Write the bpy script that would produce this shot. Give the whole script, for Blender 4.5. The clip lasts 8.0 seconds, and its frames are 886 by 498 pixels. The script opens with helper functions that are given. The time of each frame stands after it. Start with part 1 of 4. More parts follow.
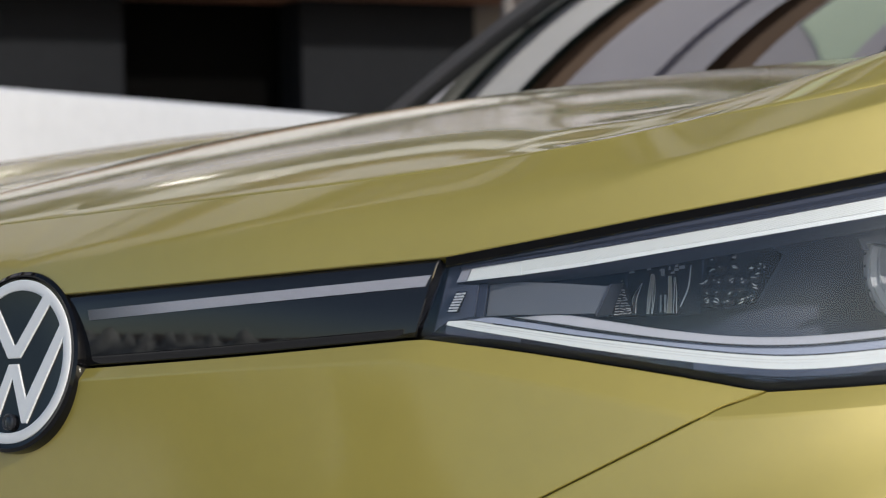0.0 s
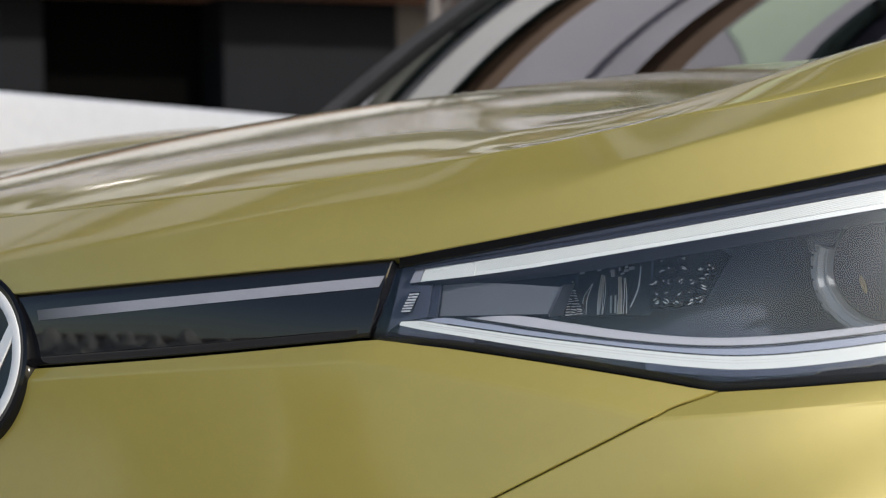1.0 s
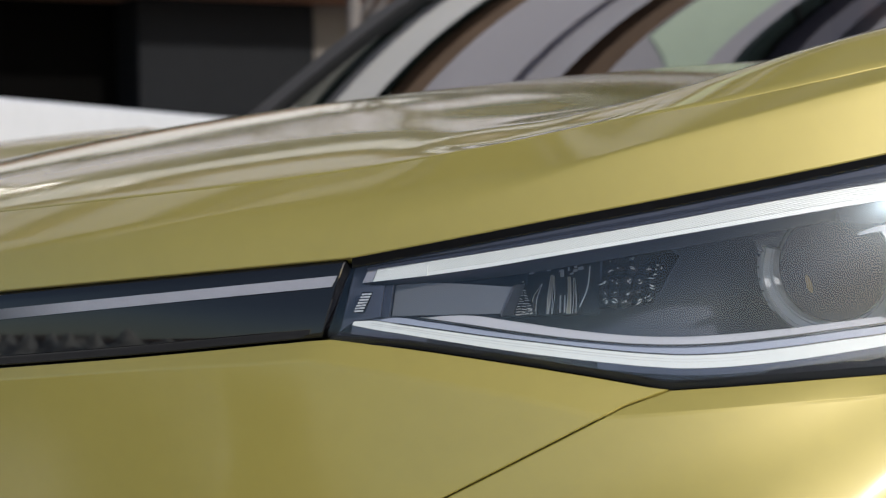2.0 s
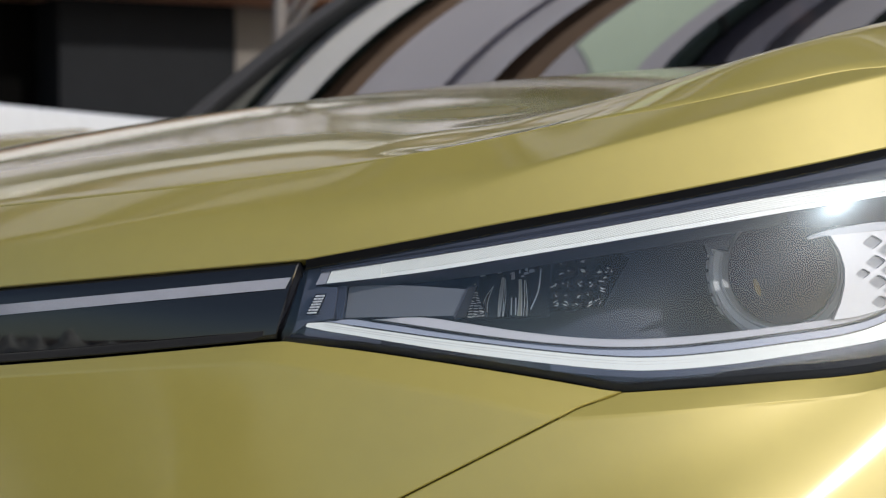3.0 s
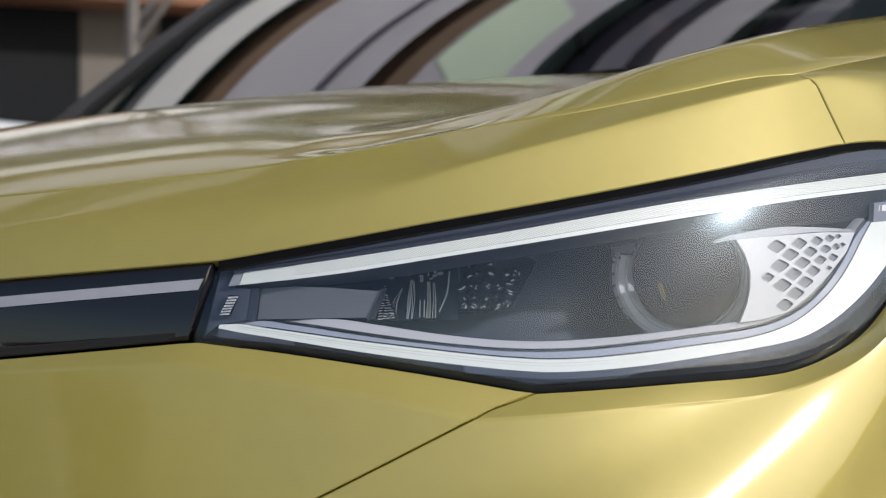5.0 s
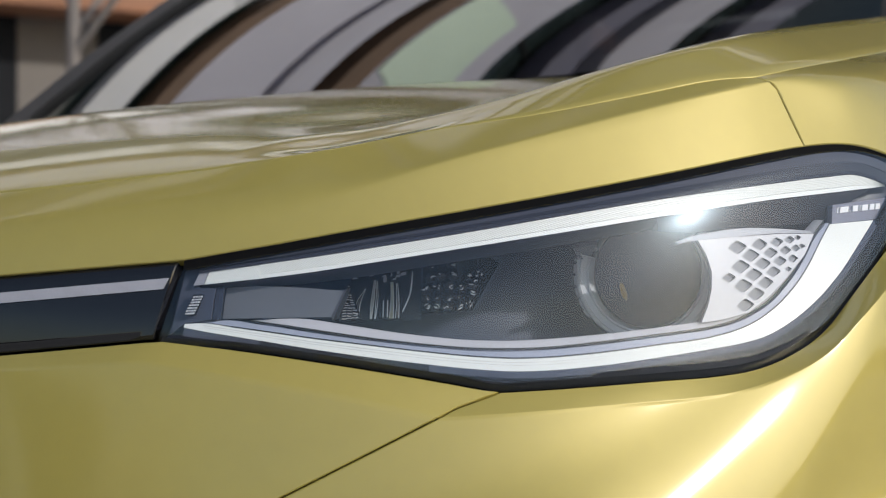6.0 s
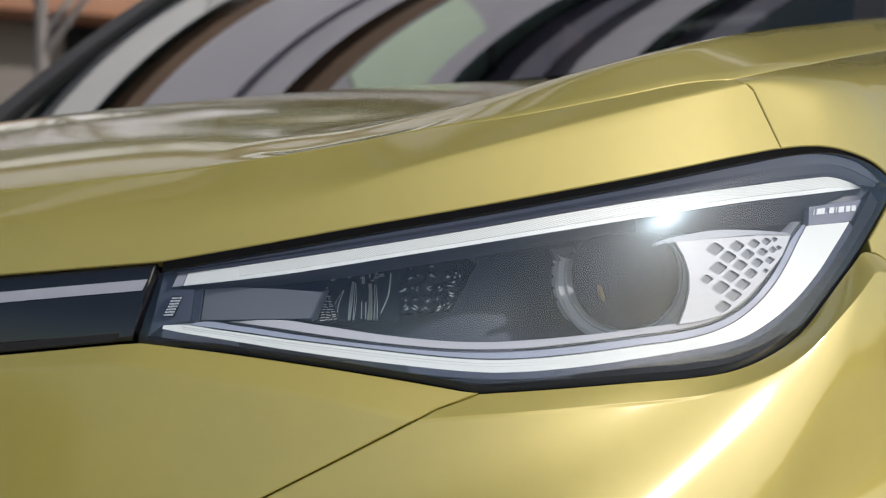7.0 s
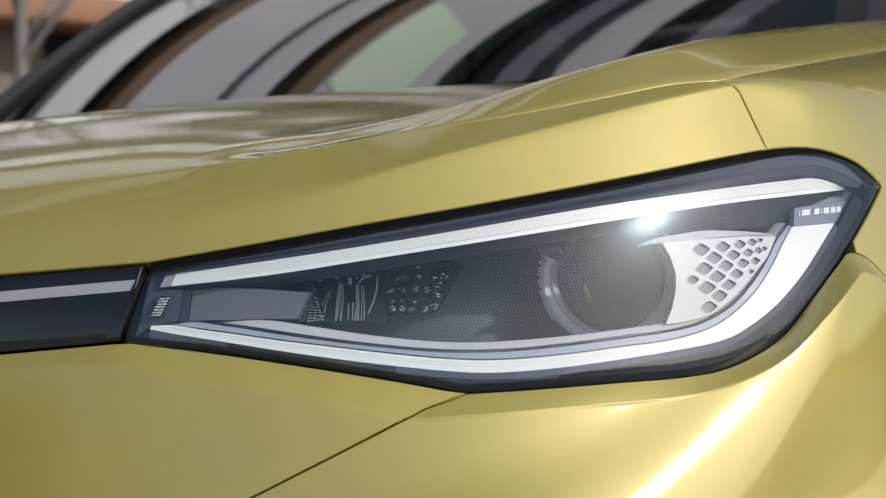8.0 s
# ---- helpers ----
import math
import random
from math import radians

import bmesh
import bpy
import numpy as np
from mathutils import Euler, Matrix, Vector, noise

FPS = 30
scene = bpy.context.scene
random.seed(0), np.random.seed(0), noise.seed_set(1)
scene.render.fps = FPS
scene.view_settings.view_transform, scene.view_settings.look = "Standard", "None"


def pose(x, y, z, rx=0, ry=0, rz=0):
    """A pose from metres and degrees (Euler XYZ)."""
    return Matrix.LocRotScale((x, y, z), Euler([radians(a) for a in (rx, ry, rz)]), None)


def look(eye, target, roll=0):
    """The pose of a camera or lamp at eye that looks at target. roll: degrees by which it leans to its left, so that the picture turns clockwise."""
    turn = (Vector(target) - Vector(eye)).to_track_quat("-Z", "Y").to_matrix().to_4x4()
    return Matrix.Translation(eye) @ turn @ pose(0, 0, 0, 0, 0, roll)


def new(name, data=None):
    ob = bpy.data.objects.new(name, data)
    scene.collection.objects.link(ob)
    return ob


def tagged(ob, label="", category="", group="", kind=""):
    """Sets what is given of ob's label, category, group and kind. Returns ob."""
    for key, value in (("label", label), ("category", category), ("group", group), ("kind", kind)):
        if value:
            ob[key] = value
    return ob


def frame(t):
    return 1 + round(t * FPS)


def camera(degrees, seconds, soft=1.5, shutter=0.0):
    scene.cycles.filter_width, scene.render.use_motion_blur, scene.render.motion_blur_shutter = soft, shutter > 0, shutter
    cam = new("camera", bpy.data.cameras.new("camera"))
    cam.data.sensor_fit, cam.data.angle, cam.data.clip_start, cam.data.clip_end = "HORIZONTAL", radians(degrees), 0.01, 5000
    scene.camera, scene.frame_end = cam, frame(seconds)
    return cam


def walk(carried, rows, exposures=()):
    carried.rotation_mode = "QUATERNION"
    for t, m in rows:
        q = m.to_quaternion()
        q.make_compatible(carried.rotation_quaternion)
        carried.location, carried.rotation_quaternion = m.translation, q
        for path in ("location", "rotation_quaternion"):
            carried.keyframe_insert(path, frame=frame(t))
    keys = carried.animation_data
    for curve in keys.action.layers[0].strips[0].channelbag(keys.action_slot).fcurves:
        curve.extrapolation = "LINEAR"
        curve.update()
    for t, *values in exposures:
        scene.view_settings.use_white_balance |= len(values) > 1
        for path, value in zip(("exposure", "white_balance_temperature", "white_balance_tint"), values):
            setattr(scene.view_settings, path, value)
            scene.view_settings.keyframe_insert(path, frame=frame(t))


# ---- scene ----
cam = camera(24.0, 8.0, soft=1.1)
cam.data.dof.use_dof = True
cam.data.dof.focus_distance = 1.71
cam.data.dof.aperture_fstop = 9.0
PATH = [
    (0, (1.4027, -1.2040, 0.9063), (0.1834, 0.3810, 0.8712), -0.99),
    (0.5, (1.3947, -1.2160, 0.9075), (0.2062, 0.3921, 0.8706), -0.91),
    (1, (1.3857, -1.2260, 0.9078), (0.2291, 0.4053, 0.8710), -0.82),
    (1.5, (1.3757, -1.2380, 0.9080), (0.2529, 0.4167, 0.8714), -0.84),
    (3, (1.3457, -1.2700, 0.9078), (0.3243, 0.4492, 0.8725), -0.49),
    (3.5, (1.3346, -1.2770, 0.9061), (0.3443, 0.4603, 0.8730), -0.40),
    (4, (1.3237, -1.2850, 0.9104), (0.3674, 0.4711, 0.8724), -0.32),
    (4.5, (1.3146, -1.2920, 0.9056), (0.3887, 0.4805, 0.8739), -0.23),
    (5, (1.2996, -1.3040, 0.9040), (0.4128, 0.4884, 0.8752), -0.14),
    (6.5, (1.2793, -1.3250, 0.8945), (0.4640, 0.5012, 0.8779), 0.03),
    (7, (1.2753, -1.3270, 0.8947), (0.4727, 0.5048, 0.8787), 0.03),
    (7.5, (1.2723, -1.3310, 0.8937), (0.4808, 0.5056, 0.8785), 0.02),
    (8, (1.2702, -1.3330, 0.8898), (0.4866, 0.5071, 0.8803), 0.02),
]
walk(cam, [(t, look(eye, target, roll)) for t, eye, target, roll in PATH])

# ---- world, sun, exposure ----
SUN_AZ, SUN_EL = 101.5, 25.2          # degrees from +y towards +x, and above the horizon
world = bpy.data.worlds.new("world")
scene.world = world
world.use_nodes = True
wn = world.node_tree
sky = wn.nodes.new("ShaderNodeTexSky")
sky.sky_type = "NISHITA"
sky.sun_disc = False
sky.sun_elevation = radians(SUN_EL)
sky.sun_rotation = radians(SUN_AZ)
wn.links.new(sky.outputs[0], wn.nodes["Background"].inputs[0])
wn.nodes["Background"].inputs[1].default_value = 0.145
scene.view_settings.exposure = 0.0
lamp = bpy.data.lights.new("sun", "SUN")
lamp.energy, lamp.angle, lamp.color = 2.85, radians(0.6), (1.0, 0.95, 0.86)
sun = new("sun", lamp)
to_sun = Vector((math.sin(radians(SUN_AZ)) * math.cos(radians(SUN_EL)), math.cos(radians(SUN_AZ)) * math.cos(radians(SUN_EL)), math.sin(radians(SUN_EL))))
sun.matrix_world = look(to_sun * 30, (0, 0, 0))


# ---- materials ----
def material(name, color, rough=0.5, metal=0.0, vary=0.12, scale=8.0, bump=0.0, bump_scale=200.0, coat=0.0, spec=0.5, emit=0.0):
    m = bpy.data.materials.new(name)
    m.use_nodes = True
    nt = m.node_tree
    b = nt.nodes["Principled BSDF"]
    b.inputs["Roughness"].default_value = rough
    b.inputs["Metallic"].default_value = metal
    b.inputs["Specular IOR Level"].default_value = spec
    b.inputs["Coat Weight"].default_value = coat
    b.inputs["Coat Roughness"].default_value = 0.02
    co = nt.nodes.new("ShaderNodeTexCoord")
    big = nt.nodes.new("ShaderNodeTexNoise")
    big.inputs["Scale"].default_value = scale
    big.inputs["Detail"].default_value = 5
    fine = nt.nodes.new("ShaderNodeTexNoise")
    fine.inputs["Scale"].default_value = scale * 17
    fine.inputs["Detail"].default_value = 2
    for n in (big, fine):
        nt.links.new(co.outputs["Object"], n.inputs["Vector"])
    both = nt.nodes.new("ShaderNodeMath")
    both.operation = "ADD"
    nt.links.new(big.outputs[0], both.inputs[0])
    nt.links.new(fine.outputs[0], both.inputs[1])
    ramp = nt.nodes.new("ShaderNodeMapRange")
    ramp.inputs[1].default_value, ramp.inputs[2].default_value = 0.6, 1.4
    ramp.inputs[3].default_value, ramp.inputs[4].default_value = 1 - vary, 1 + vary
    nt.links.new(both.outputs[0], ramp.inputs[0])
    mul = nt.nodes.new("ShaderNodeVectorMath")
    mul.operation = "SCALE"
    mul.inputs[0].default_value = color
    nt.links.new(ramp.outputs[0], mul.inputs["Scale"])
    nt.links.new(mul.outputs[0], b.inputs["Base Color"])
    if bump:
        bn = nt.nodes.new("ShaderNodeTexNoise")
        bn.inputs["Scale"].default_value = bump_scale
        bn.inputs["Detail"].default_value = 3
        nt.links.new(co.outputs["Object"], bn.inputs["Vector"])
        bp = nt.nodes.new("ShaderNodeBump")
        bp.inputs["Strength"].default_value = bump
        bp.inputs["Distance"].default_value = 0.001
        nt.links.new(bn.outputs[0], bp.inputs["Height"])
        nt.links.new(bp.outputs[0], b.inputs["Normal"])
    if emit:
        b.inputs["Emission Color"].default_value = (*color, 1)
        b.inputs["Emission Strength"].default_value = emit
    return m


def clear(name, tint, rough=0.0, front=0.05, haze=(), sheen_tint=(1, 1, 1)):
    """A clear pane: straight through, with the gloss of its two faces; haze: (share, roughness) of its dull sheen."""
    m = bpy.data.materials.new(name)
    m.use_nodes = True
    nt = m.node_tree
    nt.nodes.remove(nt.nodes["Principled BSDF"])
    t = nt.nodes.new("ShaderNodeBsdfTransparent")
    t.inputs[0].default_value = (*tint, 1)
    g = nt.nodes.new("ShaderNodeBsdfGlossy")
    g.inputs["Roughness"].default_value = rough
    f = nt.nodes.new("ShaderNodeLayerWeight")
    f.inputs[0].default_value = 0.5
    p = nt.nodes.new("ShaderNodeMath")
    p.operation = "POWER"
    p.inputs[1].default_value = 4.5
    nt.links.new(f.outputs["Facing"], p.inputs[0])
    a = nt.nodes.new("ShaderNodeMath")
    a.operation = "MULTIPLY_ADD"
    a.inputs[1].default_value, a.inputs[2].default_value = 0.93 - front, front
    nt.links.new(p.outputs[0], a.inputs[0])
    mix = nt.nodes.new("ShaderNodeMixShader")
    nt.links.new(a.outputs[0], mix.inputs[0])
    nt.links.new(t.outputs[0], mix.inputs[1])
    nt.links.new(g.outputs[0], mix.inputs[2])
    last = mix
    for share, dull in haze:
        sheen = nt.nodes.new("ShaderNodeBsdfGlossy")
        sheen.inputs["Roughness"].default_value = dull
        sheen.inputs[0].default_value = (*sheen_tint, 1)
        over = nt.nodes.new("ShaderNodeMixShader")
        over.inputs[0].default_value = share
        nt.links.new(last.outputs[0], over.inputs[1])
        nt.links.new(sheen.outputs[0], over.inputs[2])
        last = over
    nt.links.new(last.outputs[0], nt.nodes["Material Output"].inputs[0])
    return m


def ribbed(name, color, emit):
    """White light guide with a fine cross-ribbed face, faintly lit."""
    m = material(name, color, 0.25, 0, 0.03, 60, emit=emit)
    nt = m.node_tree
    b = nt.nodes["Principled BSDF"]
    co = nt.nodes.new("ShaderNodeTexCoord")
    waves = []
    for rot, scale in ((0.62, 310.0), (-0.75, 270.0)):
        mp = nt.nodes.new("ShaderNodeMapping")
        mp.inputs["Rotation"].default_value = (0, rot, 0.5)
        w = nt.nodes.new("ShaderNodeTexWave")
        w.inputs["Scale"].default_value = scale
        w.inputs["Distortion"].default_value = 0.2
        nt.links.new(co.outputs["Object"], mp.inputs[0])
        nt.links.new(mp.outputs[0], w.inputs["Vector"])
        waves.append(w)
    mul = nt.nodes.new("ShaderNodeMath")
    mul.operation = "MULTIPLY"
    nt.links.new(waves[0].outputs[1], mul.inputs[0])
    nt.links.new(waves[1].outputs[1], mul.inputs[1])
    bp = nt.nodes.new("ShaderNodeBump")
    bp.inputs["Strength"].default_value = 0.4
    bp.inputs["Distance"].default_value = 0.0006
    nt.links.new(mul.outputs[0], bp.inputs["Height"])
    nt.links.new(bp.outputs[0], b.inputs["Normal"])
    rg = nt.nodes.new("ShaderNodeMapRange")
    rg.inputs[3].default_value, rg.inputs[4].default_value = emit * 0.75, emit * 1.15
    nt.links.new(mul.outputs[0], rg.inputs[0])
    nt.links.new(rg.outputs[0], b.inputs["Emission Strength"])
    return m


PAINT = material("yellow_metallic_paint", (0.366, 0.296, 0.060), 0.54, 0.27, 0.03, 3.0, 0.03, 2600, coat=1.0, spec=0.6)
PAINT.node_tree.nodes["Principled BSDF"].inputs["Coat IOR"].default_value = 1.6
PAINT.node_tree.nodes["Principled BSDF"].inputs["Coat Roughness"].default_value = 0.085
GLOSS_BLACK = material("gloss_black", (0.004, 0.004, 0.005), 0.06, 0, 0.1, 6.0, spec=0.35)
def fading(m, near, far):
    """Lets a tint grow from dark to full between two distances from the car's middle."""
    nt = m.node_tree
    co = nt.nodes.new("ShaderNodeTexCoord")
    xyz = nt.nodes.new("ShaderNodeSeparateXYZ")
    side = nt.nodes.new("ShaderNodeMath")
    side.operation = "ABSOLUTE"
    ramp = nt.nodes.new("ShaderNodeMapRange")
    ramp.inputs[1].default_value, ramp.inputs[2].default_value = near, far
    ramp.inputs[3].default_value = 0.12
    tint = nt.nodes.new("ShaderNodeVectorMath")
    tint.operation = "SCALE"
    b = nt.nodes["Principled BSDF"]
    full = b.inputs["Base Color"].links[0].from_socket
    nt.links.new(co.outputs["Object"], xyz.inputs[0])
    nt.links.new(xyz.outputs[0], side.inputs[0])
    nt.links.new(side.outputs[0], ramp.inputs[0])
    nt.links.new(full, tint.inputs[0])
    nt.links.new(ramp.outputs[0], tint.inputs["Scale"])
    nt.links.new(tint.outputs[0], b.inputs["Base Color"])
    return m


PANEL = material("black_panel", (0.0075, 0.0075, 0.009), 0.04, 0, 0.1, 6.0, spec=0.65)
RUBBER = material("rubber_seal", (0.008, 0.008, 0.008), 0.5, 0, 0.2, 30)
HOUSING = material("lamp_housing", (0.030, 0.038, 0.070), 0.45, 0, 0.1, 12)
GUIDE = ribbed("white_light_guide", (0.68, 0.70, 0.68), 0.10)
GUIDE_LOW = material("white_lower_guide", (0.70, 0.715, 0.69), 0.25, 0, 0.05, 40, emit=0.09)
GUIDE_CORE = ribbed("white_guide_core", (0.78, 0.80, 0.79), 0.10)
DARK_BEZEL = material("dark_lamp_bezel", (0.010, 0.011, 0.016), 0.6, 0, 0.08, 20, spec=0.15)
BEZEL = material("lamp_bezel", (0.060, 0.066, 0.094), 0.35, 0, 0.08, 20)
NAME = material("name_plate_grey", (0.19, 0.19, 0.235), 0.35, 0.0, 0.05, 20)
GUIDE_OFF = material("grey_light_guide", (0.31, 0.31, 0.35), 0.3, 0, 0.08, 40)
BORDER_BLACK = material("black_lens_border", (0.004, 0.004, 0.005), 0.35, 0, 0.1, 20, spec=0.2)
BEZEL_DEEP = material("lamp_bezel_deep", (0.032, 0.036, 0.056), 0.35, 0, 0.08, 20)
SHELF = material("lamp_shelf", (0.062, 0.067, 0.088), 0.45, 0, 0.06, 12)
# Darker copy of the shelf grey, with recess shade put into the colour.
SHELF_SHADED = material("lamp_shelf_shaded", (0.030, 0.032, 0.044), 0.5, 0, 0.06, 12)
STEP_GREY = material("step_plate_grey", (0.125, 0.130, 0.145), 0.25, 0, 0.05, 12)
FIN_DULL = material("dull_fin", (0.40, 0.40, 0.42), 0.3, 0.3, 0.1, 60)
FIN_WARM = material("warm_fin", (0.48, 0.47, 0.38), 0.3, 0.3, 0.1, 60)
GUIDE_LINE = material("guide_line_grey", (0.50, 0.50, 0.49), 0.3, 0, 0.05, 40)
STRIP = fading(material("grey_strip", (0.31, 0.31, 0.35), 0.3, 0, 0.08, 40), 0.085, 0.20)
SATIN = material("satin_silver", (0.52, 0.51, 0.54), 0.35, 0.10, 0.04, 20)
BLUE_STRIP = material("clear_bluish_strip", (0.33, 0.355, 0.44), 0.25, 0.0, 0.05, 20)
PLATE_DIM = material("plate_back_grey", (0.26, 0.265, 0.29), 0.7, 0.0, 0.05, 20, spec=0.1)
PLATE = material("white_plate", (0.52, 0.525, 0.56), 0.5, 0.0, 0.03, 20)
SMOKE = material("dark_smoked_plastic", (0.02, 0.021, 0.025), 0.25, 0, 0.1, 20)
EMBLEM = material("emblem_white", (0.74, 0.74, 0.75), 0.35, 0, 0.04, 40)
RING = material("ring_grey", (0.50, 0.51, 0.54), 0.4, 0.1, 0.05, 20)
FIN = material("bright_fin", (0.82, 0.82, 0.82), 0.25, 0.3, 0.05, 40)
SMOKE_FACET = material("smoked_facet", (0.055, 0.057, 0.065), 0.2, 0.7, 0.3, 60, 0.8, 300)
BALL = material("projector_glass", (0.062, 0.070, 0.098), 0.30, 0, 0.0, 2, spec=0.15)
AMBER = material("amber_glint", (0.22, 0.17, 0.09), 0.4, 0, 0.1, 40)
LENS = clear("headlight_lens", (0.94, 0.95, 0.97), 0.015, front=0.05, sheen_tint=(0.62, 0.81, 1.0), haze=((0.009, 0.19), (0.009, 0.40)))
SCREEN = clear("windscreen_glass", (0.05, 0.055, 0.06), front=0.24)
GLASS = clear("window_glass", (0.12, 0.13, 0.14))
TYRE = material("tyre", (0.02, 0.02, 0.02), 0.85, 0, 0.2, 20)
ALLOY = material("alloy", (0.55, 0.55, 0.57), 0.3, 0.9, 0.05, 20)
TRIM = material("interior_black", (0.025, 0.025, 0.028), 0.7, 0, 0.2, 20)
SEAT = material("seat_cloth", (0.10, 0.10, 0.11), 0.9, 0, 0.2, 40)
PAVING = material("paving", (0.42, 0.40, 0.37), 0.85, 0, 0.18, 0.6, 0.4, 60)
WHITE_WALL = material("white_render", (0.60, 0.605, 0.63), 0.8, 0, 0.05, 1.2, 0.3, 120)
DARK_WALL = material("dark_grey_render", (0.011, 0.012, 0.0145), 0.8, 0, 0.2, 1.0, spec=0.1)
TAUPE = material("taupe_render", (0.12, 0.107, 0.10), 0.8, 0, 0.12, 1.0)
BROWN = material("brown_wood", (0.21, 0.09, 0.045), 0.6, 0, 0.25, 2.0)
# Flat black; behind the building's opening it stands for deep shade.
FLAT_BLACK = material("flat_black", (0.003, 0.003, 0.003), 0.8, 0, 0.2, 1.0, spec=0.0)
FACADE_GLASS = material("facade_glass", (0.02, 0.03, 0.03), 0.08, 0, 0.2, 0.5)
SOFFIT = material("dark_brown_soffit", (0.13, 0.080, 0.050), 0.7, 0, 0.2, 2.0)
GREEN_GLASS = material("green_glass", (0.62, 0.76, 0.63), 0.2, 0, 0.1, 0.5)
HALL_WALL = material("dark_brown_boards", (0.030, 0.022, 0.015), 0.8, 0, 0.2, 1.5)
SLATE_RENDER = material("dark_slate_render", (0.13, 0.13, 0.185), 0.7, 0, 0.15, 1.0)
GREY_RENDER = material("grey_lavender_render", (0.46, 0.455, 0.53), 0.8, 0, 0.08, 1.0)
PALE_LEAF = material("pale_leaves", (0.74, 0.74, 0.70), 0.7, 0, 0.3, 3.0)
BARK = material("pale_bark", (0.17, 0.15, 0.14), 0.9, 0, 0.25, 6.0, 0.6, 40)
PALE_STONE = material("pale_stone_paving", (0.66, 0.63, 0.58), 0.8, 0, 0.12, 0.8, 0.3, 60)


# ---- mesh helpers ----
def part(name, bm, mat, parent, label="", sharp=35):
    me = bpy.data.meshes.new(name)
    bm.normal_update()
    bm.to_mesh(me)
    bm.free()
    me.materials.append(mat)
    me.shade_smooth()
    me.set_sharp_from_angle(angle=radians(sharp))
    ob = new(name, me)
    ob.parent = parent
    if label:
        ob["label"] = label
    return ob


def thing(name, label, category, group="", kind="", at=(0, 0, 0)):
    ob = new(name)
    ob.location = at
    return tagged(ob, label, category, group, kind)


def other_side(bm):
    """The same mesh on the car's other side."""
    for v in bm.verts:
        v.co.x = -v.co.x
    bmesh.ops.reverse_faces(bm, faces=bm.faces[:])
    return bm


def spline(points):
    """A smooth curve through points: fn(q) with q from 0 to 1 along its length."""
    p = np.array(points, float)
    step = np.sqrt((np.diff(p, axis=0) ** 2).sum(1))
    q = np.concatenate([[0], np.cumsum(step)]) / step.sum()
    m = np.gradient(p, q, axis=0)

    def at(t):
        t = min(max(t, 0.0), 1.0)
        i = min(int(np.searchsorted(q, t, "right")) - 1, len(q) - 2)
        h = q[i + 1] - q[i]
        u = (t - q[i]) / h
        return (2 * u**3 - 3 * u**2 + 1) * p[i] + (u**3 - 2 * u**2 + u) * h * m[i] + (3 * u**2 - 2 * u**3) * p[i + 1] + (u**3 - u**2) * h * m[i + 1]
    return at


def height(*runs):
    """z as a function of s: smooth along each run of points, with a corner where two runs meet."""
    parts = []
    for run in runs:
        p = np.array(run, float)
        parts.append((p, np.gradient(p[:, 1], p[:, 0])))

    def at(s):
        for p, m in parts:
            if s <= p[-1, 0]:
                break
        s = min(max(s, p[0, 0]), p[-1, 0])
        i = min(int(np.searchsorted(p[:, 0], s, "right")) - 1, len(p) - 2)
        h = p[i + 1, 0] - p[i, 0]
        u = (s - p[i, 0]) / h
        return float((2 * u**3 - 3 * u**2 + 1) * p[i, 1] + (u**3 - 2 * u**2 + u) * h * m[i] + (3 * u**2 - 2 * u**3) * p[i + 1, 1] + (u**3 - u**2) * h * m[i + 1])
    return at


def smooth(a, b, x):
    t = min(max((x - a) / (b - a), 0.0), 1.0)
    return t * t * (3 - 2 * t)


def patch(fn, us, vs, bm=None):
    """A grid of fn(u, v)."""
    bm = bm or bmesh.new()
    rows = [[bm.verts.new(fn(u, v)) for u in us] for v in vs]
    for a, b in zip(rows, rows[1:]):
        for i in range(len(us) - 1):
            bm.faces.new((a[i], a[i + 1], b[i + 1], b[i]))
    return bm


def rim(bm, gap=0.0013, depth=0.014):
    """Draws a panel's border back by the shut gap and turns it in over a small radius."""
    bmesh.ops.remove_doubles(bm, verts=bm.verts[:], dist=1e-5)
    bm.normal_update()
    border = [e for e in bm.edges if e.is_boundary]
    shift = {}
    for e in border:
        f = e.link_faces[0]
        d = (e.verts[1].co - e.verts[0].co).cross(f.normal)
        if d.length < 1e-9:
            continue
        d.normalize()
        if d.dot(f.calc_center_median() - e.verts[0].co) < 0:
            d = -d
        for v in e.verts:
            shift.setdefault(v, []).append(d)
    inward = {}
    for v, ds in shift.items():
        d = sum(ds, Vector())
        inward[v] = d.normalized() if d.length > 1e-6 else ds[0]
        v.co += inward[v] * gap
    for out, down in ((0.0009, 0.0009), (0.0004, depth)):
        bm.normal_update()
        normals = {v: v.normal.copy() for v in bm.verts}
        made = bmesh.ops.extrude_edge_only(bm, edges=border)["geom"]
        fresh = [g for g in made if isinstance(g, bmesh.types.BMVert)]
        back = {}
        for v in fresh:
            for e in v.link_edges:
                o = e.other_vert(v)
                if o not in fresh:
                    back[v] = o
        carried_on = {}
        for v in fresh:
            o = back[v]
            n0 = first.get(o, normals[o]) if out == 0.0004 else normals[o]
            d0 = inward.get(o, Vector())
            v.co = o.co - n0 * down - d0 * out
            carried_on[v] = (n0, d0)
        first = {v: nd[0] for v, nd in carried_on.items()}
        inward = {v: nd[1] for v, nd in carried_on.items()}
        border = [g for g in made if isinstance(g, bmesh.types.BMEdge) and g.is_boundary]
    return bm


def span(a, b, n):
    return [a + (b - a) * i / n for i in range(n + 1)]


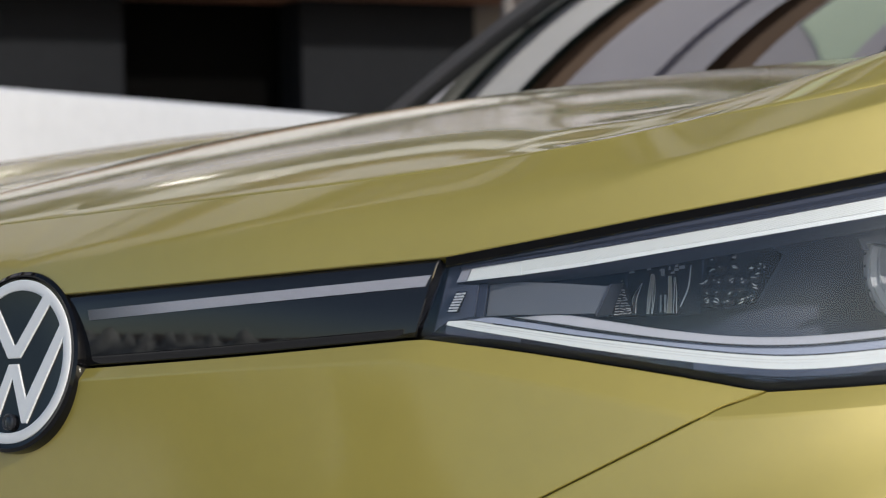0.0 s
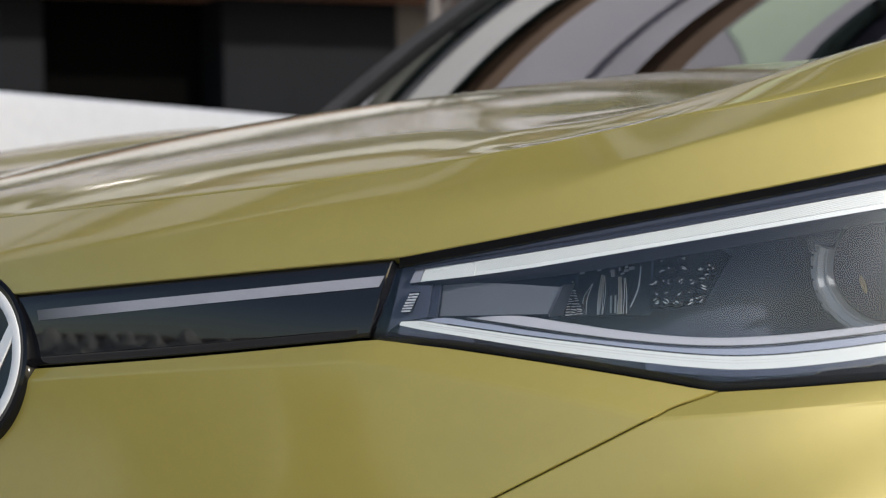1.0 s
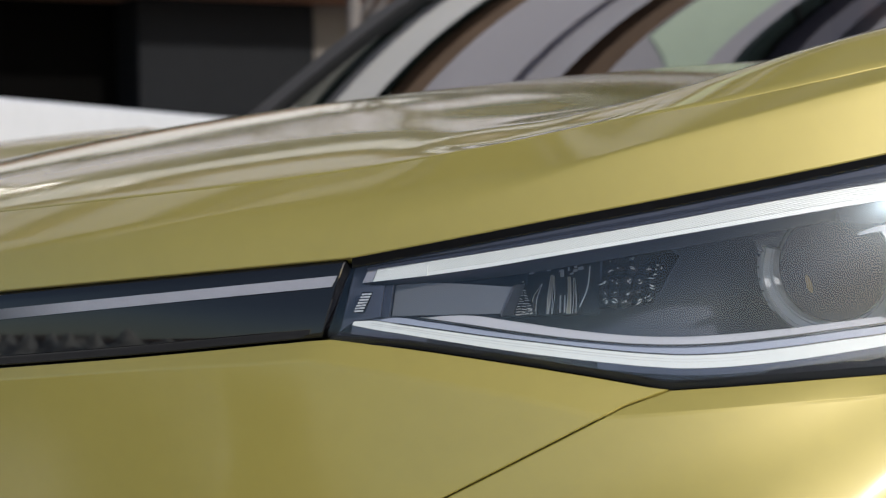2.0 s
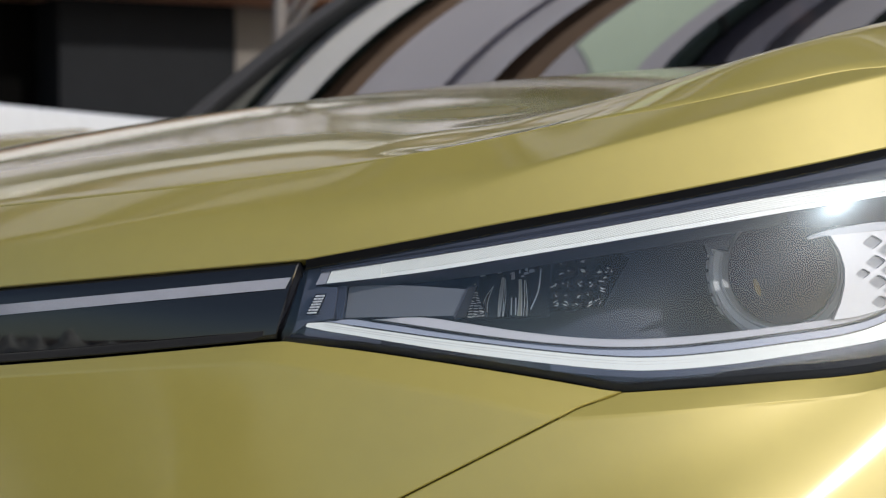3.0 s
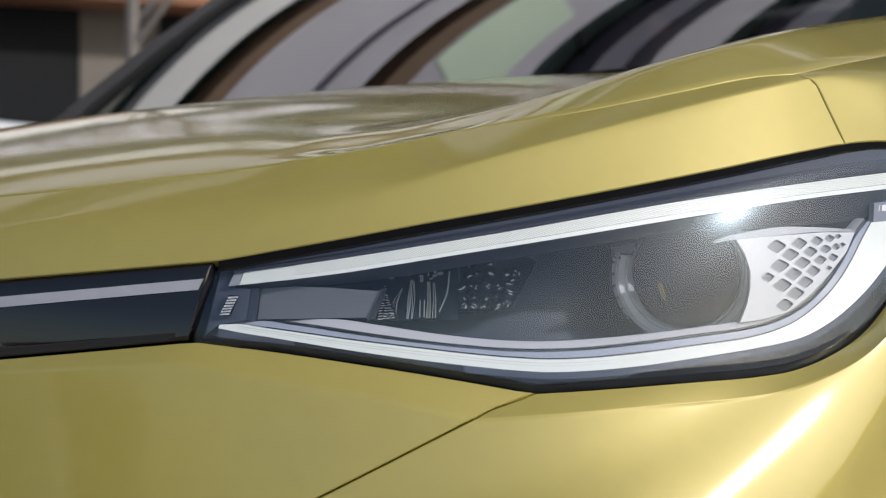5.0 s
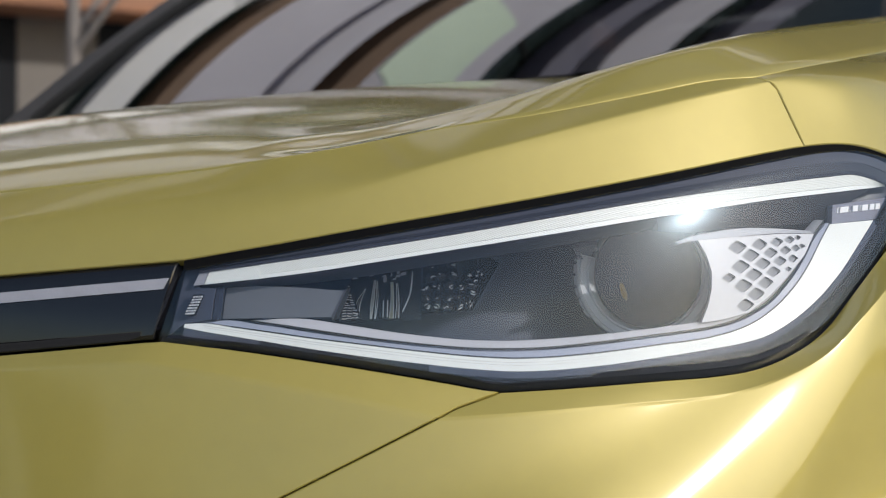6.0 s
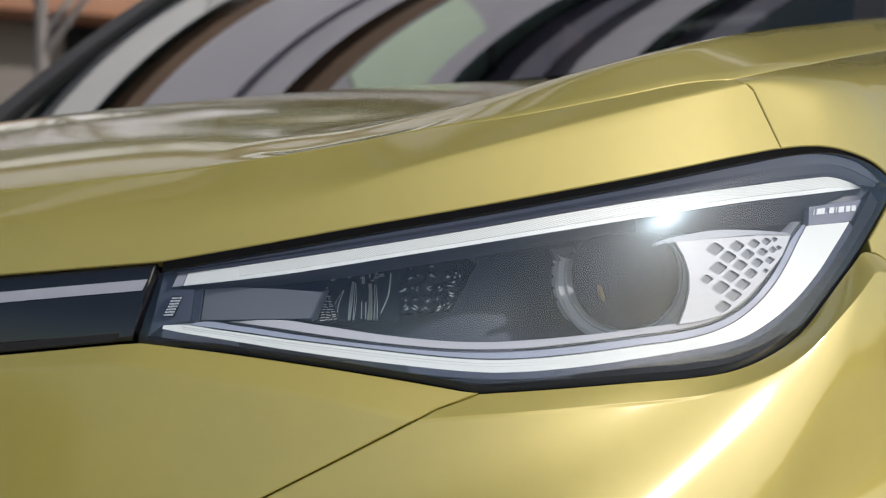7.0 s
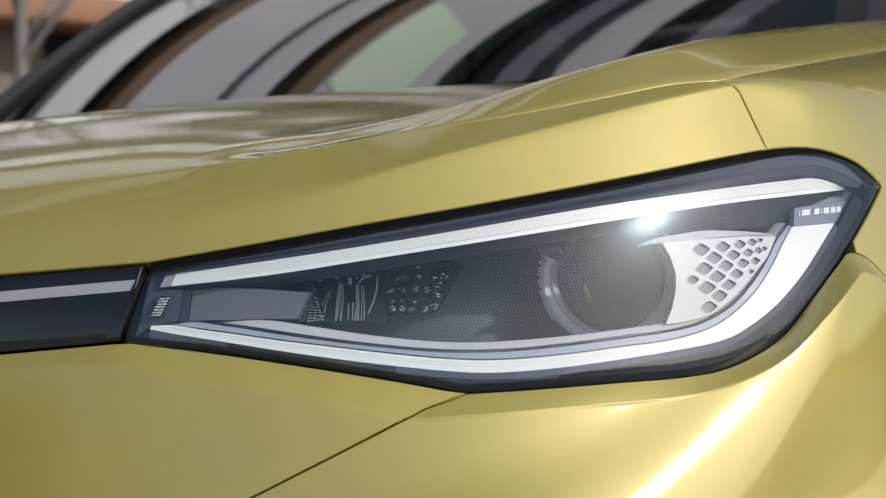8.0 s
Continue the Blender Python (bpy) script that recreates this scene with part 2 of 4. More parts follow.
# ---- the car's nose: a plan curve by length s from the middle, and a lean by height ----
STEP = 0.002
plan = [(0.0, 0.0, 0.0)]
bend = None
for k in range(1100):
    px, py, pa = plan[-1]
    if px < 0.88:
        pa = math.atan(0.64 * px + 2.1 * px**5)
    else:
        bend = bend or (k * STEP, pa)
        pa = bend[1] + (radians(86) - bend[1]) * (1 - math.exp(-(k * STEP - bend[0]) / 0.14))
    plan.append((px + STEP * math.cos(pa), py + STEP * math.sin(pa), pa))
plan = np.array(plan)
PLAN_S = np.arange(len(plan)) * STEP

top_edge = height([(0.0, 0.8362), (0.085, 0.8370), (0.242, 0.8389), (0.438, 0.8418)],
                  [(0.438, 0.8418), (0.52, 0.8505), (0.60, 0.8597), (0.68, 0.8685), (0.776, 0.8800), (0.854, 0.8900), (0.940, 0.9017), (0.980, 0.9062), (1.029, 0.9073), (1.066, 0.9022), (1.107, 0.8893), (1.131, 0.8742)])
low_edge = height([(0.0, 0.7735), (0.103, 0.7748), (0.247, 0.7768), (0.419, 0.7815)], [(0.419, 0.7815), (0.475, 0.7714), (0.539, 0.7582), (0.624, 0.7388), (0.678, 0.7252)],
                  [(0.678, 0.7252), (0.720, 0.7247), (0.803, 0.7247), (0.860, 0.7247), (0.890, 0.7265), (0.926, 0.7342), (0.972, 0.7544), (1.008, 0.7829), (1.052, 0.8172), (1.099, 0.8506), (1.131, 0.8728)])
shut = height([(0.0, 0.9085), (0.12, 0.9083), (0.24, 0.9088), (0.36, 0.9112), (0.46, 0.9158), (0.56, 0.9243), (0.61, 0.9308), (0.655, 0.9365),
               (0.700, 0.9400), (0.747, 0.9440), (0.800, 0.9505), (0.840, 0.9558), (0.923, 0.9665), (0.950, 0.9672)])
brow = height([(0.0, 0.862), (0.30, 0.872), (0.50, 0.8835), (0.60, 0.8975), (0.688, 0.9148), (0.791, 0.9346), (0.902, 0.9548), (0.954, 0.9632), (1.028, 0.9770), (1.3, 1.0)])


def lean(q, z):
    """How far the nose stands back from its plan curve at length q and height z."""
    a = np.interp(q, PLAN_S, plan[:, 2])
    rise = z - 0.80 - 0.025 * (1 - smooth(0.20, 0.44, q))
    k = -0.006 + 0.05 * (z - 0.80) + 0.125 * (rise + math.hypot(rise, 0.013))
    if z < 0.80:
        k -= 0.135 * smooth(0.35, 0.80, q) * (0.745 - z + math.hypot(0.745 - z, 0.03) - 0.0076)
    k *= max(0.6, math.cos(a))
    if z > top_edge(q):
        k += 0.09 * smooth(0.62, 0.80, q) * (1 - smooth(1.0, 1.13, q)) * (z - top_edge(q))
    over = z - brow(q)
    turn, soft = 0.65 + 0.85 * smooth(0.50, 0.66, q), 0.016 - 0.0143 * smooth(0.45, 0.66, q)
    if over > soft:
        k += turn * over
    elif over > -soft:
        k += turn * (over + soft) ** 2 / (4 * soft)
    if over > 0:
        k += 10.0 * over * over * (1 - smooth(0.42, 0.62, q))
    return k


def face(s, z, d=0.0):
    """The point of the nose at length s and height z, d metres inside it."""
    sg, q = (1 if s >= 0 else -1), abs(s)
    x, y, a = (np.interp(q, PLAN_S, plan[:, i]) for i in range(3))
    k = lean(q, z) + d
    return Vector((sg * (x - k * math.sin(a)), y + k * math.cos(a), z))


def strip(a, b, d, thick, n=60, d2=None):
    """A solid strip between two curves of (s, z) on the nose, d inside it (d2: at curve b)."""
    a, b = spline(a), spline(b)
    d2 = d if d2 is None else d2
    bm = bmesh.new()
    rows = []
    for i in range(n + 1):
        p, r = a(i / n), b(i / n)
        rows.append([bm.verts.new(v) for v in (face(*p, d), face(*r, d2), face(*r, d2 + thick), face(*p, d + thick))])
    for p, r in zip(rows, rows[1:]):
        for i in range(4):
            bm.faces.new((p[i], p[(i + 1) % 4], r[(i + 1) % 4], r[i]))
    for end in (rows[0], rows[-1]):
        bm.faces.new(end)
    bmesh.ops.remove_doubles(bm, verts=bm.verts[:], dist=1e-6)
    bmesh.ops.recalc_face_normals(bm, faces=bm.faces[:])
    return bm


def slab(poly, d, thick, bm=None):
    """A solid plate with the outline poly of (s, z)."""
    bm = bm or bmesh.new()
    front = [bm.verts.new(face(*p, d)) for p in poly]
    back = [bm.verts.new(face(*p, d + thick)) for p in poly]
    faces = [bm.faces.new(front), bm.faces.new(back[::-1])]
    for i in range(len(poly)):
        j = (i + 1) % len(poly)
        faces.append(bm.faces.new((front[i], back[i], back[j], front[j])))
    bmesh.ops.recalc_face_normals(bm, faces=faces)
    return bm


def box(a, b, bm=None, bevel=0.0):
    bm = bm or bmesh.new()
    vs = bmesh.ops.create_cube(bm, size=1)["verts"]
    for v in vs:
        v.co = Vector([a[i] + (b[i] - a[i]) * (v.co[i] + 0.5) for i in range(3)])
    if bevel:
        es = list({e for v in vs for e in v.link_edges})
        bmesh.ops.bevel(bm, geom=es, offset=bevel, segments=2, affect="EDGES", profile=0.5)
    return bm


def pierced(outline, holes, e1, e2, d, thick):
    """A plate on the nose with the outline of (s, z), pierced by rhombic holes."""
    bm = bmesh.new()
    edges = []
    for loop in [[Vector(p) for p in outline]] + [[h + (e1 * a + e2 * c) * size for a, c in ((1, 0.55), (0.88, 0.88), (0.55, 1), (-0.55, 1), (-0.88, 0.88), (-1, 0.55), (-1, -0.55), (-0.88, -0.88), (-0.55, -1), (0.55, -1), (0.88, -0.88), (1, -0.55))] for h, size in holes]:
        vs = [bm.verts.new((p.x, p.y, 0)) for p in loop]
        edges += [bm.edges.new((vs[i], vs[(i + 1) % len(vs)])) for i in range(len(vs))]
    bmesh.ops.triangle_fill(bm, use_beauty=True, use_dissolve=False, edges=edges)
    for reach in (0.03, 0.016, 0.010):
        bmesh.ops.subdivide_edges(bm, edges=[e for e in bm.edges if e.calc_length() > reach], cuts=1)
        bmesh.ops.triangulate(bm, faces=bm.faces[:])
    made = bmesh.ops.extrude_face_region(bm, geom=bm.faces[:], use_keep_orig=True)["geom"]
    back = {g for g in made if isinstance(g, bmesh.types.BMVert)}
    for v in bm.verts:
        v.co = face(v.co.x, v.co.y, d + (thick if v in back else 0.0))
    bmesh.ops.recalc_face_normals(bm, faces=bm.faces[:])
    return bm


# ---- ground and surroundings ----
CROSS = radians(4.0)                 # the car stands across a slope


def ground_height(x, y):
    """Level far off, rising gently from the building towards the open side."""
    return math.tan(CROSS) * (0.785 * 0.0 + 9.0 * math.tanh(x / 9.0)) * smooth(40, 14, math.hypot(x, y)) + 0.0019


GRID = [-900, -400, -150, -80, -50, -40, -30, -24] + span(-20, 20, 40) + [24, 30, 40, 50, 80, 150, 400, 900]
bm = patch(lambda u, v: Vector((u, v, ground_height(u, v))), GRID, GRID)
ground = part("ground", bm, PAVING, None)
tagged(ground, "light grey-beige paved ground around the car", "ground", kind="structure")

# ---- car ----
car = thing("car", "yellow-gold metallic electric car with black light panel, parked on paving", "car")
PIVOT = Vector((0, 0, 0.785))
car.matrix_world = Matrix.Translation(PIVOT) @ Matrix.Rotation(-CROSS, 4, "Y") @ Matrix.Translation(-PIVOT)

# front fascia above the lamps
def fascia_point(u, v):
    q = abs(u)
    s = 0.979 * q + (0.950 - 0.979) * q * v
    lo, hi = top_edge(0.979 * q), shut(0.950 * q)
    soft = 0.016 - 0.0143 * smooth(0.45, 0.66, s)
    c0, c1 = min(brow(s) - soft, lo + 0.83 * (hi - lo)), min(brow(s) + soft, lo + 0.92 * (hi - lo))
    z = float(np.interp(v, (0, 0.5, 0.7, 1), (lo, c0, c1, hi)))
    p = face(s, z)
    p.x *= 1 if u >= 0 else -1
    return p


bm = patch(fascia_point, span(-1, 1, 200), span(0, 0.5, 6) + [0.55, 0.6, 0.65, 0.7, 1.0])
part("front_fascia", rim(bm), PAINT, car, "yellow metallic fascia over the lamps")


def ledge(q, s):
    """The step under lamp and panel: set in at their edge, proud below it, q metres down; upright towards the middle."""
    wide = 0.0100 + 0.0065 * smooth(0.20, 0.50, abs(s))
    f = q / wide
    rise = 0.80 - 0.16 * smooth(0.62, 0.80, abs(s))
    return 0.003 - rise * wide * (f if f < 0.95 else 0.95 + 0.05 * smooth(0.95, 1.12, f)) + 0.020 * max(0.0, q - wide) * (1 - smooth(0.35, 0.75, abs(s)))


def seam(v):
    """The bend of the seam between the fascia and the bumper's corner, v of the way down."""
    return 0.0135 * smooth(0, 0.06, v) * (1 - v)


def middle(u, v):
    s0 = 0.678 * u
    z0 = low_edge(abs(s0))
    z = z0 + (0.54 - z0) * v
    return face(s0 * (1 - v) + 0.245 * u * v - seam(v) * u**9, z, ledge(z0 - z, s0))


rows = [0, 0.018] + span(0.034, 0.106, 24) + span(0.13, 1, 22)
bm = patch(lambda u, v: middle(u, v), span(-1, 1, 90), rows[::-1])
part("front_fascia", rim(bm, 0.0017), PAINT, car, "yellow metallic fascia under the light panel")

corner = height([(1.052, 0.8172), (1.074, 0.8120), (1.102, 0.7933), (1.16, 0.740), (1.20, 0.69)])


def bumper_top(s):
    return low_edge(s) if s < 1.052 else corner(s)


TURN = np.concatenate([[0.0], np.cumsum(plan[:-1, 2]) * STEP])     # the plan's direction, summed along it
EDGE_S, EDGE_Z, EDGE_RUN = 0.868, 0.690, 1.75                       # a point of the bumper's soft edge, and its run per height
EDGE_K = lean(EDGE_S, EDGE_Z) - 0.0040
EDGE_A, EDGE_B, EDGE_C, EDGE_R = 0.711, 0.286, -0.56, 0.80          # its turn, slant, bow and roll


def soft_edge(s, z):
    """The bumper's soft edge, running down from the lamp's outer corner: rolled about one slanting line."""
    r = s - EDGE_S - EDGE_RUN * (z - EDGE_Z)
    flat = np.interp(s, PLAN_S, TURN) - np.interp(EDGE_S, PLAN_S, TURN) - EDGE_A * (s - EDGE_S)
    return EDGE_K - float(flat) + EDGE_B * (z - EDGE_Z) + EDGE_C * (z - EDGE_Z) ** 2 + EDGE_R * r * r, math.exp(-(r / (0.17 if r < 0 else 0.30)) ** 2)


def lip_gap(s0, s, z):
    """How far the soft edge lies behind the lip's lower edge."""
    return soft_edge(s, z)[0] - lean(s, z) - ledge(0.018, s0) * (1 - smooth(1.02, 1.06, s0))


def bumper_point(u, v):
    s0 = 0.678 + (1.19 - 0.678) * u
    z0 = bumper_top(s0)
    z = z0 + (0.54 - z0) * v
    s1 = 0.245 + (1.13 - 0.245) * u
    s = s0 * (1 - v) + s1 * v - seam(v) * (1 - u) ** 6
    d = ledge(z0 - z, s0) * (1 - smooth(1.02, 1.06, s0))
    foot = z0 - 0.018                                              # the lip's lower edge, where both shapes meet
    k, w = soft_edge(s, z)
    w *= smooth(0.06, 0.42, u) * (1 - smooth(0.93, 1.16, s)) * (1 - smooth(0.66, 1.0, v))
    gap = lip_gap(s0, s, foot)
    kept = 0.25 * (gap + math.hypot(gap, 0.010))                    # no hollow under the lip
    if z > foot:
        d += (gap - kept) * w * (z0 - z) / 0.018
    else:
        d += (k - lean(s, z) - kept * math.exp(-((foot - z) / 0.25) ** 2) - d) * w
    return face(s, z, d)


for side in (1, -1):
    bm = patch(bumper_point, span(0, 1, 80), rows[::-1])
    rim(bm)
    part("bumper_corner", other_side(bm) if side < 0 else bm, PAINT, car)
bm = patch(lambda u, v: face(1.14 * u, 0.18 + 0.356 * v, 0.006 + 0.03 * (1 - v)), span(-1, 1, 60), span(0, 1, 8))
part("lower_bumper", rim(bm), GLOSS_BLACK, car, "black lower bumper")

CORNER = face(0.950, shut(0.950))
# the hood's heights: a crown along the middle, a valley, and a raised shoulder each side
crown = height([(0.0, 0.880), (0.08, 0.918), (0.12, 0.932), (0.20, 0.954), (0.34, 0.984), (0.54, 1.017), (0.80, 1.046), (1.12, 1.072), (1.4, 1.08)])
# the crest over each headlamp: x and z by y
crest_x = height([(0.10, 0.45), (0.195, 0.55), (0.245, 0.60), (0.29, 0.66), (0.335, 0.715), (0.385, 0.752), (0.45, 0.772), (0.60, 0.787), (0.8, 0.797), (1.1, 0.807), (1.5, 0.820)])
crest_z = height([(0.10, 0.890), (0.195, 0.9275), (0.245, 0.9465), (0.29, 0.9665), (0.335, 0.9850), (0.385, 0.9990), (0.45, 1.0115), (0.60, 1.0315), (0.8, 1.0555), (1.1, 1.0885), (1.5, 1.118)])
crest_y = height([(0.50, 0.150), (0.60, 0.200), (0.66, 0.243), (0.70, 0.262), (0.80, 0.315), (0.90, 0.372), (0.950, 0.430)])
REACH = 0.430 - CORNER.y


def hood_height(x, y):
    x, xr = abs(x), crest_x(y)
    lo = 0.42 + 0.10 * smooth(0.12, 0.42, y)
    w = smooth(lo, max(xr, lo + 0.1), x) * smooth(0.13, 0.25, y)
    return (crown(y) - 0.09 * x * x * smooth(0.1, 0.35, y)) * (1 - w) + crest_z(y) * w


def hood_side(y):
    """The seam between hood and fender."""
    z = crest_z(y + REACH) - (crest_z(CORNER.y + REACH) - CORNER.z)
    return Vector((CORNER.x + 0.034 * (1 - math.exp(-max(0.0, y - CORNER.y) / 0.06)) + 0.015 * smooth(CORNER.y, 1.3, y), y, z))


def ease(s):
    """How far back the hood's front keeps its rounding."""
    return 0.12 - 0.10 * smooth(0.48, 0.66, s)


def hood_front(s, d):
    """The rounded front of the hood, d metres behind the shut line."""
    a = face(s, shut(s))
    turn = float(np.interp(s, PLAN_S, plan[:, 2]))
    x, y = a.x - d * math.sin(turn), a.y + d * math.cos(turn)
    return Vector((x, y, hood_height(x, y) - (hood_height(a.x, a.y) - a.z) * math.exp(-d / ease(s))))


def crest_point(s):
    w = smooth(0.62, 0.72, s)
    y = crest_y(s)
    return hood_front(s, 0.020) * (1 - w) + Vector((crest_x(y), y, crest_z(y))) * w


def hood_top(s, v):
    """Between the crest and the foot of the windscreen."""
    k = crest_point(s)
    c = k.x / crest_x(0.430)
    x1 = c * 0.813
    y = k.y + (1.13 + 0.20 * x1 * x1 - k.y) * v
    x = k.x + (c * crest_x(max(y, 0.430)) - k.x) * smooth(0, 0.35, v) if s < 0.95 else crest_x(y)
    return Vector((x, y, hood_height(x, y) - (hood_height(k.x, k.y) - k.z) * math.exp(-(y - k.y) / ease(s))))


def hood_flank(a, k, v, w):
    """From the border a up to the crest k; w: 0 rounded as in the middle, 1 a plain flank."""
    p = a + (k - a) * v
    p.z = a.z + (k.z - a.z) * ((1 - w) * (1.15 * v - 0.15 * v * v) + w * (v + 0.10 * v * (1 - v)))
    return p


def flip(p, sg):
    return Vector((sg * p.x, p.y, p.z))


def hood_mesh():
    bm = bmesh.new()
    columns = span(0, 0.95, 84)
    back = [0, 0.006, 0.013, 0.021, 0.03, 0.04, 0.052, 0.066, 0.082, 0.1] + span(0.12, 1, 40)
    for sg in (1, -1):
        first = len(bm.faces)
        patch(lambda u, v: flip(hood_top(u, v), sg), columns, back, bm)
        line = [(face(s, shut(s)), crest_point(s), smooth(0.62, 0.72, s)) for s in columns]
        line += [(hood_side(hood_top(0.95, v).y - REACH), hood_top(0.95, v), 1.0) for v in back[1:]]
        patch(lambda u, v: flip(hood_flank(*line[u][:2], v, line[u][2]), sg), range(len(line)), span(0, 1, 5), bm)
        if sg < 0:
            bm.faces.ensure_lookup_table()
            bmesh.ops.reverse_faces(bm, faces=bm.faces[first:])
    bmesh.ops.remove_doubles(bm, verts=bm.verts[:], dist=2e-5)
    return bm


# fenders
ARCH_Y, ARCH_R = 0.92, 0.385


def fender_low(s):
    z = corner(s) if s < 1.2 else 0.30
    y = float(np.interp(s, PLAN_S, plan[:, 1]))
    if abs(y - ARCH_Y) < ARCH_R:
        z = max(z if s < 1.2 else 0.0, 0.36 + math.sqrt(ARCH_R**2 - (y - ARCH_Y) ** 2))
    return z


def over_shoulder(p0, tangent, y, t):
    """From the fender's side up and over to the hood seam."""
    e = hood_side(y)
    p1 = p0 + tangent * (e.z - p0.z) * 0.75
    p2 = e + Vector((0.045, -0.006, -0.018))
    return p0 * (1 - t) ** 3 + p1 * 3 * t * (1 - t) ** 2 + p2 * 3 * t * t * (1 - t) + e * t**3


def fender_mesh():
    bm = bmesh.new()

    def front(u, v):
        s = 0.979 + (1.131 - 0.979) * u
        z0 = top_edge(s)
        p0 = face(s, z0)
        tan = (face(s, z0 + 0.01) - p0) * 100
        y = CORNER.y + (hood_side_y(1.131) - CORNER.y) * u
        p = over_shoulder(p0, tan, y, v)
        w = smooth(0.0, 0.45, u)
        return p if w >= 1 else p * w + fascia_point(1.0, v) * (1 - w) + (p0 - face(0.979, top_edge(0.979))) * (1 - w) * (1 - v) + (over_shoulder(p0, tan, y, 1.0) - CORNER) * (1 - w) * v

    def hood_side_y(s):
        return float(np.interp(s, PLAN_S, plan[:, 1])) + 0.06

    def rear(u, v):
        s = 1.131 + (1.95 - 1.131) * u
        lo = fender_low(s)
        m = max(0.8735, lo + 0.02)
        if v <= 0.4:
            return face(s, lo + (m - lo) * v / 0.4)
        p0 = face(s, m)
        return over_shoulder(p0, (face(s, m + 0.01) - p0) * 100, hood_side_y(s), (v - 0.4) / 0.6)
    patch(front, span(0, 1, 26), span(0, 1, 15), bm)
    patch(lambda u, v: face(1.064 + 0.067 * u, corner(1.064 + 0.067 * u) * (1 - v) + low_edge(1.064 + 0.067 * u) * v), span(0, 1, 14), span(0, 1, 10), bm)
    patch(rear, span(0, 1, 60), span(0, 1, 25), bm)
    bmesh.ops.remove_doubles(bm, verts=bm.verts[:], dist=0.0016)
    bmesh.ops.dissolve_degenerate(bm, edges=bm.edges[:], dist=1e-5)
    return rim(bm)


for side in (1, -1):
    bm = fender_mesh()
    part("fender", other_side(bm) if side < 0 else bm, PAINT, car)

# hood
part("hood", rim(hood_mesh(), 0.0016), PAINT, car, "yellow metallic hood", sharp=60)

# dark structure under the panels
bm = patch(lambda u, v: face(1.05 * u, 0.25 + (shut(abs(0.9 * u)) - 0.03 - 0.25) * v, 0.20), span(-1, 1, 60), span(0, 1, 12))
part("under_structure", bm, RUBBER, car, "matt black structure behind the panels")
bm = patch(lambda u, v: hood_top(0.93 * abs(u), 0.03 + 0.95 * v) - Vector((0, 0, 0.035)), span(0, 1, 24), span(0, 1, 20))
patch(lambda u, v: flip(hood_top(0.93 * u, 0.03 + 0.95 * v), -1) - Vector((0, 0, 0.035)), span(0, 1, 24), span(0, 1, 20), bm)
part("under_structure", bm, RUBBER, car, "matt black structure behind the panels")

# black panel with the light strip, both sides of the emblem
for side in (1, -1):
    mir = other_side if side < 0 else (lambda b: b)
    bm = patch(lambda u, v: face(0.03 + u * (0.4135 - 0.03) + 0.020 * v * u, low_edge(0.03 + 0.3835 * u) * (1 - v) + top_edge(0.03 + 0.4035 * u) * v, 0.002 + 0.003 * (abs(v - 0.5) * 2) ** 24), span(0, 1, 40), span(0, 1, 14))
    panel = part("light_panel", mir(rim(bm, 0.001)), PANEL, car, "glossy black panel between emblem and headlamp")
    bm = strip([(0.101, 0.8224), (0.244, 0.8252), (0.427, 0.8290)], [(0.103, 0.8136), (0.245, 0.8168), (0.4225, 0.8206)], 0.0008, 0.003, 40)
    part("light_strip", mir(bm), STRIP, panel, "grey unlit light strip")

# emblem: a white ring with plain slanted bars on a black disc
R = 0.0712
em = Matrix.Translation(face(0, 0.7830, -0.003) + Vector((0.0185, 0, 0))) @ Matrix.Rotation(radians(90 - 11.0), 4, "X")


def disc(rings, seg=72):
    """A turned body: rings of (radius, height)."""
    bm = bmesh.new()
    loops = [[bm.verts.new((r * math.cos(6.283185 * i / seg), r * math.sin(6.283185 * i / seg), h)) for i in range(seg)] for r, h in rings]
    for a, b in zip(loops, loops[1:]):
        for i in range(seg):
            bm.faces.new((a[i], a[(i + 1) % seg], b[(i + 1) % seg], b[i]))
    if rings[-1][0] > 0:
        bm.faces.new(loops[-1])
    bmesh.ops.recalc_face_normals(bm, faces=bm.faces[:])
    return bm


bm = disc([(0.0785, -0.02), (0.0792, -0.004), (0.0782, 0.0005), (0.0752, 0.0024), (0.0716, 0.0015), (0.030, 0.0015)])
bm.transform(em)
emblem = part("emblem", bm, GLOSS_BLACK, car, "round black emblem with a white ring")
bm = disc([(R, 0.001), (R * 0.995, 0.0024), (R * 0.98, 0.0030), (R * 0.885, 0.0030), (R * 0.868, 0.0024), (R * 0.865, 0.001), (R, 0.001)])
bm.transform(em)
part("ring", bm, EMBLEM, emblem)


def mark(points):
    """A flat raised mark with chamfered edges, by points as shares of the ring's radius."""
    bm = bmesh.new()
    centre = sum((Vector(p) for p in points), Vector((0, 0))) / len(points)
    lo = [bm.verts.new((p[0] * R, p[1] * R, 0.0012)) for p in points]
    mid = [bm.verts.new((p[0] * R, p[1] * R, 0.0025)) for p in points]
    top = bm.faces.new(mid)
    for i in range(len(points)):
        j = (i + 1) % len(points)
        bm.faces.new((lo[i], lo[j], mid[j], mid[i]))
    bmesh.ops.recalc_face_normals(bm, faces=bm.faces[:])
    bmesh.ops.inset_region(bm, faces=[top], thickness=0.0006, depth=0.0006)
    bm.transform(em)
    return bm


